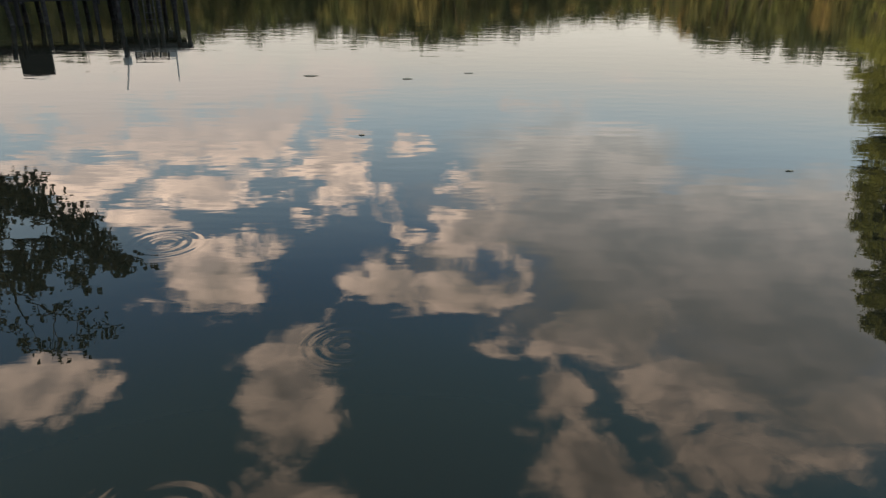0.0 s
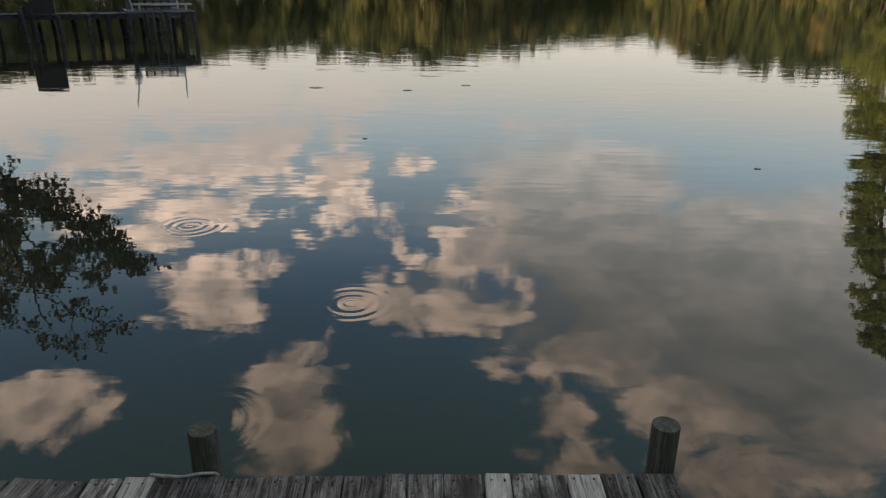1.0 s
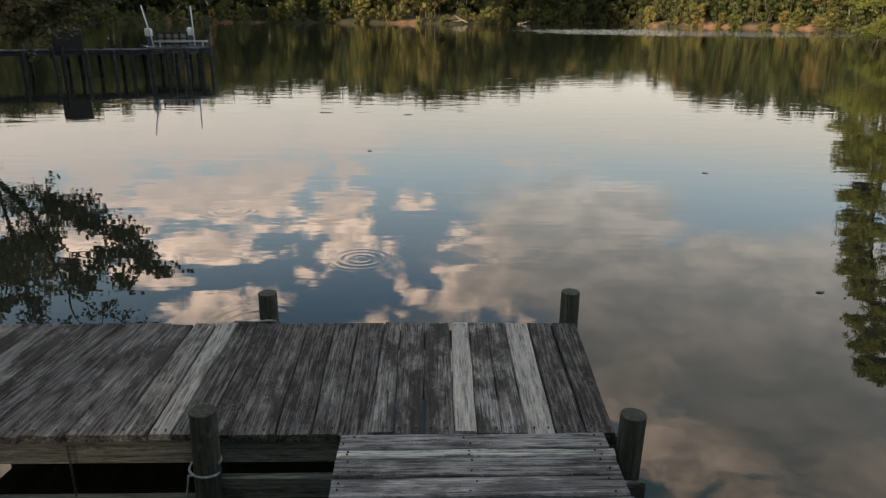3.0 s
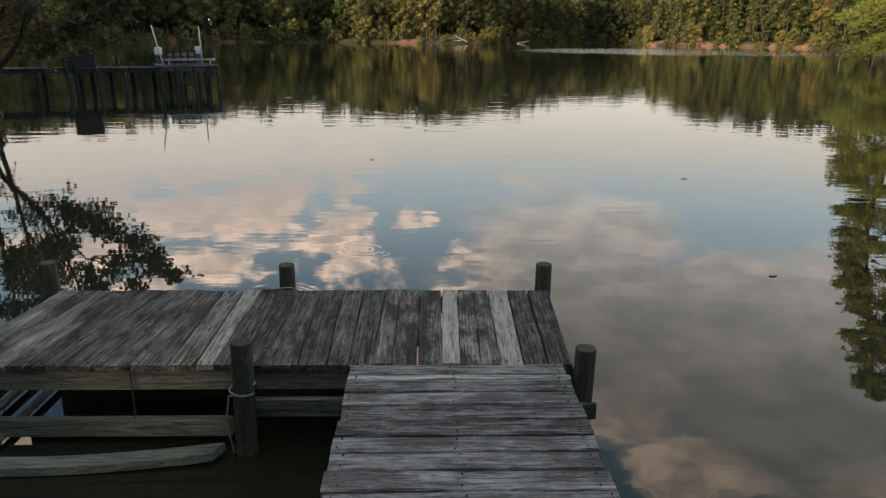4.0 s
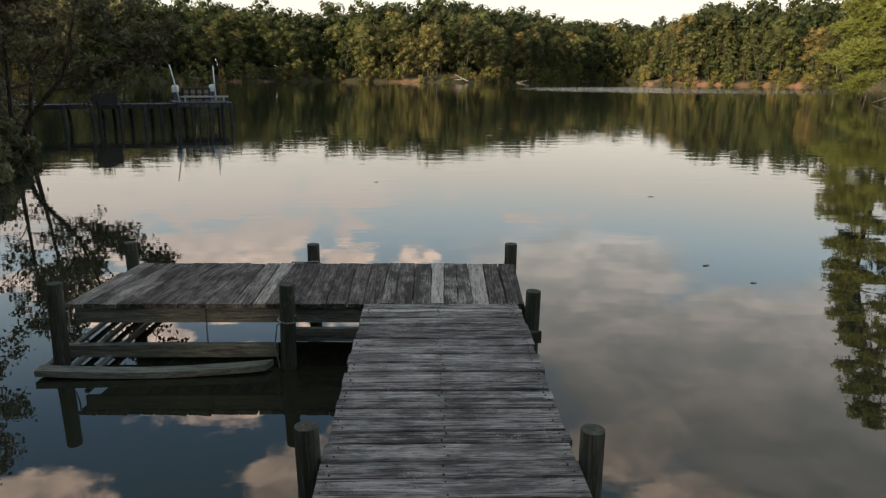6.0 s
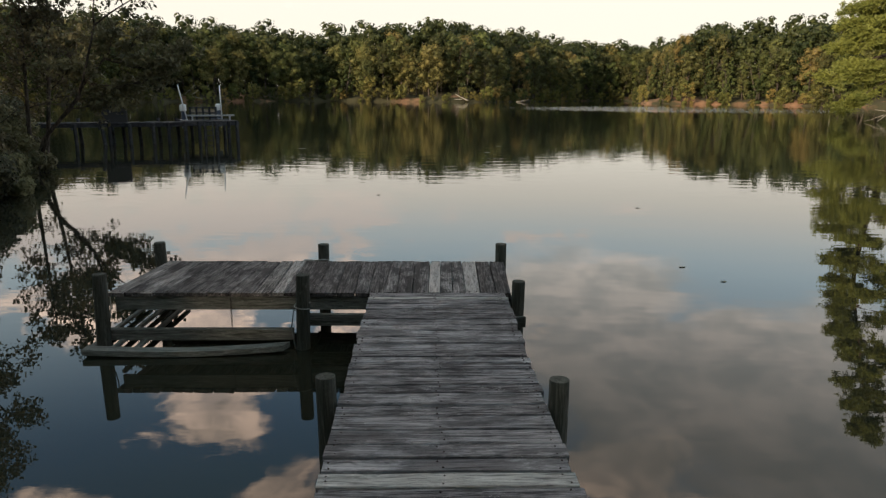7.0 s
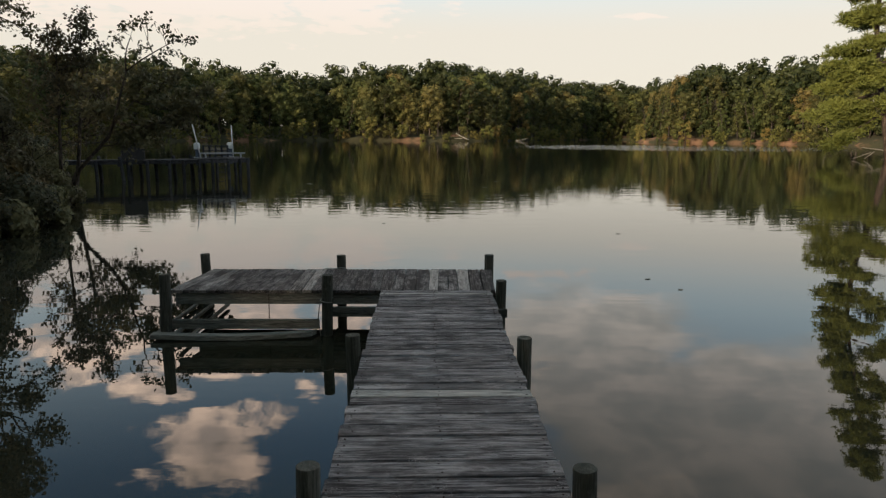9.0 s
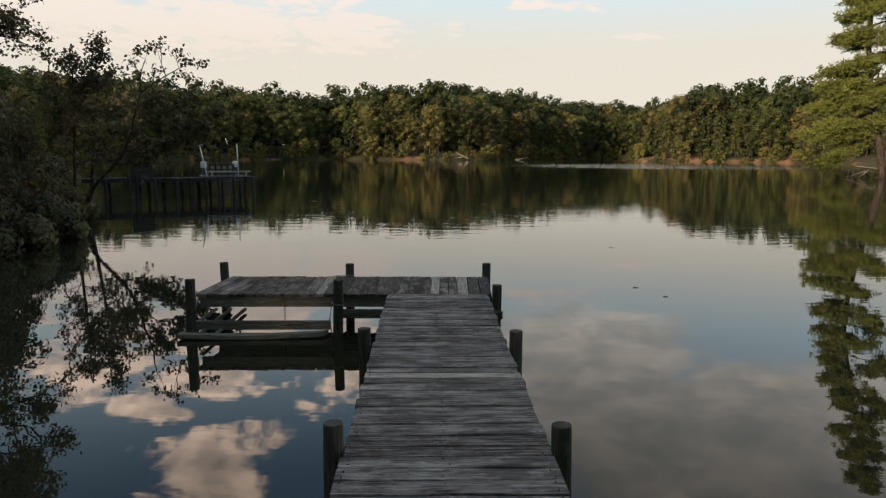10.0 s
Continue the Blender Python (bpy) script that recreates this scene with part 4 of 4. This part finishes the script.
clump_tree("low leafy tree spreading its boughs over the water", (-12.0, 12.4, 0.3),
           [(-12.0, 12.4, 0.0), (-11.3, 12.2, 1.0), (-10.4, 12.0, 1.8), (-9.9, 11.9, 2.5), (-9.3, 11.8, 3.1)], 0.055,
           [(2, (-9.5, 12.2, 2.15), 0.34, 520), (2, (-9.0, 12.1, 2.20), 0.30, 460), (3, (-8.6, 12.0, 2.45), 0.20, 220), (3, (-8.0, 11.7, 2.65), 0.26, 330), (4, (-7.6, 11.5, 3.0), 0.30, 400),
            (4, (-7.15, 11.3, 3.35), 0.27, 330), (4, (-8.4, 11.6, 3.15), 0.28, 260), (4, (-9.2, 11.6, 3.5), 0.30, 240), (4, (-8.1, 11.4, 3.75), 0.22, 130), (3, (-10.0, 12.0, 2.9), 0.36, 480),
            (4, (-9.7, 11.9, 3.9), 0.28, 200), (4, (-8.8, 11.4, 3.85), 0.24, 140), (3, (-10.5, 11.6, 2.9), 0.30, 260), (3, (-10.6, 12.3, 3.6), 0.34, 280)], (), 0.135)
spire_tree("slender dark tree with sparse leaves on the bank", (-12.0, 13.4, bank_z), 5.4, 1.2, 0.12, 28, 0.34, 22, 0.17)
spire_tree("small dark leafy tree on the bank", (-12.3, 13.3, bank_z), 4.9, 1.25, 0.12, 30, 0.32, 20)
spire_tree("small dark leafy tree on the bank", (-13.4, 12.4, bank_z), 2.9, 1.0, 0.105, 24, 0.25, 15)


def bank_shrub(x, y, h, r):
    shrub = thing("shrub", "dense dark shrub overhanging the shaded bank", "shrub", (x, y, max(0.0, land_height(x, y))), group="shrubs on the near bank")
    wood_bag, leaves = Bag(), Bag()
    for i in range(6):
        t = i * 1.05 + rng.random()
        limb(wood_bag, (0, 0, -0.3), (math.cos(t) * 0.6, math.sin(t) * 0.6, 1), h * 0.7, 0.03, 0.008, 0.15, 4, 5)
    for i in range(11):
        t, k = rng.uniform(0, 6.28), r * rng.uniform(0.1, 0.75)
        c = (math.cos(t) * k, math.sin(t) * k, h * rng.uniform(0.15, 0.85))
        rr = r * rng.uniform(0.35, 0.5)
        leaf_cards(leaves, c, rr, 330, 0.060, 0.9, 0.35, 0.1)
    part("stems", wood_bag.mesh("stems", M_BARK, True), shrub)
    part("crown", leaves.mesh("crown", M_NEAR_LEAF), shrub)


for x, y, h, r in ((-10.3, 1.2, 1.2, 1.1), (-10.3, 2.7, 1.1, 1.1), (-10.2, 4.2, 1.1, 1.1), (-10.2, 5.7, 1.1, 1.1), (-10.3, 7.2, 1.1, 1.0), (-10.9, 8.7, 1.0, 0.8), (-10.1, 6.4, 0.8, 0.8), (-10.2, 8.0, 0.8, 0.7), (-11.8, 10.6, 1.1, 0.8), (-12.6, 12.6, 1.0, 0.8),
                   (-11.4, 2.5, 2.6, 1.5), (-11.7, 5.0, 2.9, 1.6), (-11.6, 7.3, 2.6, 1.5), (-13.2, 9.4, 2.4, 1.3), (-14.2, 12.0, 2.6, 1.2), (-13.1, 14.2, 1.0, 0.8), (-11.6, 11.6, 0.7, 0.55), (-11.9, 12.4, 0.9, 0.65), (-14.2, 15.2, 1.2, 0.9),
                   (-15.6, 14.6, 2.2, 1.3), (-15.6, 17.6, 1.4, 1.4), (-14.2, 4.5, 2.8, 1.8), (-14.4, 8.4, 2.4, 1.8), (-18.6, 20.5, 1.5, 1.4), (-20.8, 24.5, 1.8, 1.5),
                   (-16.6, 11.0, 2.6, 1.8), (-19.8, 16.0, 3.0, 2.0), (-22.8, 21.0, 3.2, 2.0)):
    bank_shrub(x, y, h, r)


def build_pine():
    """A tall pine: bare forked boughs carrying flat plates of needles, lowest ones down to the water."""
    base = Vector((42.4, 56.0, 0.9))
    pine = thing("pine_tree", "tall green pine leaning over the water from a low point", "tree", base)
    wood_bag, needles = Bag(), Bag()
    stem = [(0.1, 0, -1.0), (-0.1, 0, 0.4), (-0.55, 0, 2.6), (-0.9, 0, 4.2), (-1.5, 0.1, 6.6), (-1.95, 0.1, 8.9), (-2.2, 0.2, 11.5), (-2.2, 0.2, 14.0), (-1.7, 0.1, 17.0), (-1.0, 0, 20.0), (-0.1, 0.1, 23.5), (0.6, 0, 27.0), (1.1, 0, 30.5)]
    stem = [Vector(p) for p in stem]
    wood_bag.tube(stem, [0.36 - 0.025 * i for i in range(len(stem))], 10)

    def on_stem(z):
        for lo, hi in zip(stem, stem[1:]):
            if lo.z <= z <= hi.z:
                return lo.lerp(hi, (z - lo.z) / (hi.z - lo.z))

    def bough(z, tip, plates, r):
        a, b = on_stem(z), Vector(tip)
        length = (b - a).length
        path = [a.lerp(b, i / 6) + Vector((rng.gauss(0, 0.02) * length, rng.gauss(0, 0.02) * length, 0.05 * length * math.sin(math.pi * i / 6))) for i in range(7)]
        wood_bag.tube(path, [0.02 + 0.014 * length * (1 - i / 6) for i in range(7)], 6)
        for _ in range(plates):
            f = rng.uniform(0.45, 1.0)
            p = path[0].lerp(path[-1], f) + Vector((rng.gauss(0, r * 0.6), rng.gauss(0, r * 0.75), rng.gauss(0.1, r * 0.38)))
            wood_bag.tube([path[max(1, int(f * 6) - 1)], p], [0.035, 0.012], 4, False)
            for _ in range(34):
                q = p + Vector((rng.gauss(0, 0.42), rng.gauss(0, 0.42), rng.gauss(0.05, 0.24)))
                tuft(needles, q, rng.uniform(0.24, 0.40))

    for z, tip, plates, r in ((16.0, (-3.5, 0.3, 15.4), 7, 0.6), (14.5, (-4.1, -0.4, 13.5), 9, 0.7), (12.6, (-5.2, 0.0, 11.3), 9, 0.65), (12.2, (-3.5, -0.8, 11.9), 6, 0.7),
                              (9.6, (-6.3, 0.2, 8.6), 8, 0.5), (9.8, (-4.3, -1.2, 9.3), 7, 0.55), (8.2, (-6.6, 0.0, 7.0), 11, 0.75), (7.6, (-5.3, -0.6, 6.6), 11, 0.8), (7.0, (-6.7, 0.8, 5.2), 10, 0.7),
                              (6.4, (-3.7, -1.4, 6.0), 9, 0.8), (5.4, (-7.5, -0.5, 2.8), 11, 0.55), (5.2, (-5.3, 0.5, 3.6), 8, 0.6), (4.2, (-4.7, -0.6, 2.8), 7, 0.6), (3.4, (-5.7, 0.2, 0.1), 7, 0.42),
                              (4.4, (-3.5, 0.8, 1.2), 6, 0.5), (5.0, (-1.7, -1.8, 4.0), 6, 0.6)):
        bough(z, tip, plates, r)
    for i in range(40):
        f = (i + rng.random()) / 40
        z = 4.5 + 25.5 * f
        t = i * 2.4 + rng.uniform(-0.4, 0.4)
        if math.cos(t) < -0.45 and z < 15:
            continue
        length = (4.6 * (1 - f) ** 0.7 + 0.9) * rng.uniform(0.5, 1.15) * (0.75 if math.cos(t) < 0 else 1.0)
        bough(z, (on_stem(z).x + math.cos(t) * length, math.sin(t) * length, z + length * rng.uniform(-0.15, 0.35)), int(3 + length * 1.0), 0.34 + 0.10 * length)
    part("trunk", wood_bag.mesh("trunk", M_PINE_BARK, True), pine, label="brown pine trunk and boughs")
    part("crown", needles.mesh("crown", M_PINE), pine)


def tuft(bag, p, size):
    """A brush of long needles pointing up and outwards."""
    for _ in range(13):
        d = Vector((rng.gauss(0, 1), rng.gauss(0, 1), rng.gauss(0.5, 0.7))).normalized()
        a = d.orthogonal().normalized() * size * 0.09
        a = Matrix.Rotation(rng.uniform(0, 6.28), 3, d) @ a
        k = len(bag.v)
        bag.v += [tuple(p - a * 0.6), tuple(p + a * 0.6), tuple(p + d * size + a), tuple(p + d * size * 1.1 - a)]
        bag.f.append((k, k + 1, k + 2, k + 3))


build_pine()

# ---- neighbour's pier with its boat lift ----
PIER_TOP = 0.95
PIER_AT = (-9.5, 25.6)
PIER_TURN = 25.0


def on_pier(u, v, z):
    """A place on the pier: metres along it from its outer corner, across it, and above the water."""
    c, d = math.cos(radians(PIER_TURN)), math.sin(radians(PIER_TURN))
    return pose(PIER_AT[0] + u * c - v * d, PIER_AT[1] + u * d + v * c, z, 0, 0, PIER_TURN)


def pier_thing(name, label, category, u, v, z):
    ob = thing(name, label, category)
    ob.matrix_world = on_pier(u, v, z)
    return ob


NO = (0, 0, 0)
pier = pier_thing("pier", "dark wooden pier on leaning piles with a small end deck", "pier", 0, 0, 0)
for i in range(50):
    part("plank", plank_mesh(0.142, 1.15 + rng.gauss(0, 0.02), 0.04, "y", M_PIER), pier, pose(-9.9 + 0.15 * i + 0.075, 0.56 + rng.gauss(0, 0.015), PIER_TOP + rng.gauss(0, 0.006), 0, rng.gauss(0, 0.6), rng.gauss(0, 0.6)))
for i in range(16):
    part("plank", plank_mesh(0.142, 3.5, 0.04, "y", M_PIER), pier, pose(-2.4 + 0.15 * i + 0.075, 1.72 + rng.gauss(0, 0.015), PIER_TOP + 0.025 + rng.gauss(0, 0.004)))
for v in (0.05, 1.04):
    beam(pier, NO, (-9.9, v - 0.035, PIER_TOP - 0.19), (-2.4, v + 0.035, PIER_TOP - 0.045), M_PIER, "stringer")
for v in (0.03, 1.7, 3.4):
    beam(pier, NO, (-2.4, v - 0.035, PIER_TOP - 0.17), (0.0, v + 0.035, PIER_TOP - 0.02), M_PIER, "stringer")
for u in (-6.9, -5.85, -5.3, -4.65, -3.75, -2.95):
    for v in (-0.03, 1.15):
        part("pier_post", post_mesh(0.075, PIER_TOP + rng.choice((0.16, 0.14, -0.05)), -1.6, M_PIER), pier, pose(u + rng.gauss(0, 0.1) + 0.35 * v, v, 0, rng.gauss(0, 1.6), rng.gauss(-4, 2.0) if u < -5.5 else rng.gauss(-2, 1.5), 0))
    beam(pier, NO, (u - 0.03, -0.05, PIER_TOP - 0.30), (u + 0.03, 1.2, PIER_TOP - 0.19), M_PIER, "cap_beam")
for u in (-2.35, -1.75, -1.05, -0.45, -0.06):
    for v in (-0.03, 3.42):
        part("pier_post", post_mesh(0.075, PIER_TOP + 0.03, -1.6, M_PIER), pier, pose(u + rng.gauss(0, 0.04), v, 0, rng.gauss(0, 1.2), rng.gauss(-0.5, 1.2), 0))
lad = Bag()
for x in (0.0, 0.34):
    lad.tube([(x, 0, -0.5), (x, 0, 0.95)], [0.022, 0.022], 6)
for i in range(6):
    lad.tube([(0, 0, -0.35 + 0.23 * i), (0.34, 0, -0.35 + 0.23 * i)], [0.018, 0.018], 6)
part("ladder", lad.mesh("ladder", M_PIER, True), pier, pose(-1.55, -0.14, 0), "thin dark ladder")

lift = pier_thing("boat_lift", "boat lift with two white motor housings and guide poles", "boat lift", 0, 0, PIER_TOP)
for px, py, side, lean in ((-2.24, 1.59, 0.14, -0.32), (-0.40, 3.12, 0.12, -0.04)):
    mast = Bag()
    mast.box((px - 0.085, py - 0.085, -0.35), (px + 0.085, py + 0.085, 0.46), 0.008)
    mast_ob = part("mast", mast.mesh("mast", M_LIFT), lift, label="blue-grey square mast")
    hous = Bag()
    hous.tube([(px, py, 0.44), (px, py, 0.46), (px, py, 0.68), (px, py, 0.74), (px, py, 0.77)], [0.14, 0.155, 0.155, 0.13, 0.07], 16)
    part("motor_housing", hous.mesh("motor_housing", M_WHITE, True), lift, label="rounded white motor housing")
    pole = Bag()
    pole.tube([(px + side, py - 0.14, 0.02), (px + side + lean, py - 0.14, 1.64)], [0.032, 0.028], 8)
    part("guide_pole", pole.mesh("guide_pole", M_WHITE, True), lift, label="thin white guide pole")
    foot = Bag()
    foot.box((px - 0.16, py - 0.16, 0.03), (px + 0.16, py + 0.16, 0.055), 0.006)
    part("foot_plate", foot.mesh("foot_plate", M_STEEL), mast_ob, label="galvanised foot plate")
bag = Bag()
bag.box((-2.1, 1.40, 0.21), (0.05, 1.50, 0.28), 0.008)
for u in (-1.9, -0.2):
    bag.box((u, 1.41, 0.03), (u + 0.07, 1.49, 0.21), 0.006)
part("carriage_beam", bag.mesh("carriage_beam", M_STEEL), lift, label="pale metal carriage beam")
bag = Bag()
bag.box((-0.9, 2.55, 0.055), (-0.56, 2.85, 0.40), 0.01)
part("control_box", bag.mesh("control_box", M_LIFT), lift, label="dark blue control box")

rack = pier_thing("crate_rack", "dark slatted rack standing on the pier deck", "rack", -1.30, 2.0, PIER_TOP + 0.03)
for z in (0.10, 0.30, 0.54):
    bag = Bag()
    bag.box((-0.60, -0.13, z), (0.60, 0.13, z + 0.045), 0.006)
    part("shelf", bag.mesh("shelf", M_PIER), rack)
for i in range(5):
    bag = Bag()
    bag.box((-0.62 + 0.295 * i, -0.14, 0.0), (-0.56 + 0.295 * i, 0.14, 0.60), 0.006)
    part("upright", bag.mesh("upright", M_PIER), rack)
for i in range(4):
    for z in (0.147, 0.347):
        bag = Bag()
        bag.box((-0.53 + 0.295 * i, -0.10, z), (-0.36 + 0.295 * i, 0.10, z + 0.13), 0.008)
        part("drawer", bag.mesh("drawer", M_CRATE), rack, label="pale tan crate")

box_t = pier_thing("dock_box", "black storage box with a grey lid on the pier", "box", -5.2, 0.50, PIER_TOP)
bag = Bag()
bag.box((-0.50, -0.30, 0.0), (0.50, 0.30, 0.74), 0.03)
part("body", bag.mesh("body", M_BLACK), box_t)
bag = Bag()
bag.box((-0.30, -0.18, 0.744), (0.30, 0.18, 0.80), 0.012)
part("lid", bag.mesh("lid", M_GREY), box_t, label="grey lid")

# ---- driftwood, floating leaves ----
rng.seed(11)

def driftwood(at, label, limbs):
    bag = Bag()
    for s, d, length, r in limbs:
        limb(bag, s, d, length, r, r * 0.35, 0.09, 5, 7)
    tagged(part("driftwood", bag.mesh("driftwood", M_DRIFT, True), None, pose(*at)), label, "dead branch")


driftwood((41.6, 57.4, 0.1), "bleached dead branch lying in the shallows", [((2.4, 0.6, 0.6), (-1, -0.2, 0.15), 3.2, 0.09), ((0.6, 0.3, 0.7), (-0.8, -0.5, -0.5), 1.6, 0.06), ((0.2, 0.2, 0.6), (-1, 0.2, -0.3), 1.8, 0.05)])
driftwood((9.5, 206.5, 0.3), "pale fallen log on the far bank", [((2.5, 0.5, 0.2), (-1, 0, 0.45), 4.5, 0.2), ((0.5, 0.3, 0.6), (-0.9, 0.2, -0.2), 2.5, 0.14)])
driftwood((-60.5, 172.0, 0.5), "pale fallen branches on the far bank", [((-3, 0, 0.2), (1, 0, 0.35), 6.0, 0.2), ((0, 0, 1.2), (0.9, 0, -0.3), 4.0, 0.16), ((1, 0, 0.9), (0.7, 0, 0.6), 2.5, 0.12)])
driftwood((30.0, 219.0, 0.1), "pale log lying at the water's edge", [((-2, 0, 0.1), (1, 0, 0.01), 4.0, 0.14)])


def floating_leaf(x, y, r, label="small brown leaf floating on the water"):
    bag = Bag()
    n = 10
    ring = [(r * math.cos(6.283 * i / n) * rng.uniform(0.7, 1.1), r * 0.6 * math.sin(6.283 * i / n) * rng.uniform(0.7, 1.1), 0.004 + rng.uniform(0, 0.006)) for i in range(n)]
    bag.add([(0, 0, 0.008)] + ring + [(px * 0.96, py * 0.96, pz - 0.004) for px, py, pz in ring],
            [(0, 1 + i, 1 + (i + 1) % n) for i in range(n)] + [(1 + i, 1 + n + i, 1 + n + (i + 1) % n, 1 + (i + 1) % n) for i in range(n)])
    tagged(part("floating_leaf", bag.mesh("floating_leaf", M_LILY), None, pose(x, y, 0.0, 0, 0, rng.uniform(-20, 20))), label, "leaf", "leaves on the water")


for x, y, r in ((-3.4, 13.6, 0.16), (-1.35, 13.3, 0.11), (0.0, 14.1, 0.11), (3.5, 6.7, 0.05), (2.6, 1.7, 0.05), (2.85, 0.95, 0.04), (-1.93, 8.45, 0.05), (1.6, 20.5, 0.15), (2.4, 24.0, 0.15), (-6.0, 22.0, 0.18), (8.5, 26.0, 0.09), (9.6, 25.0, 0.08)):
    floating_leaf(x, y, r)
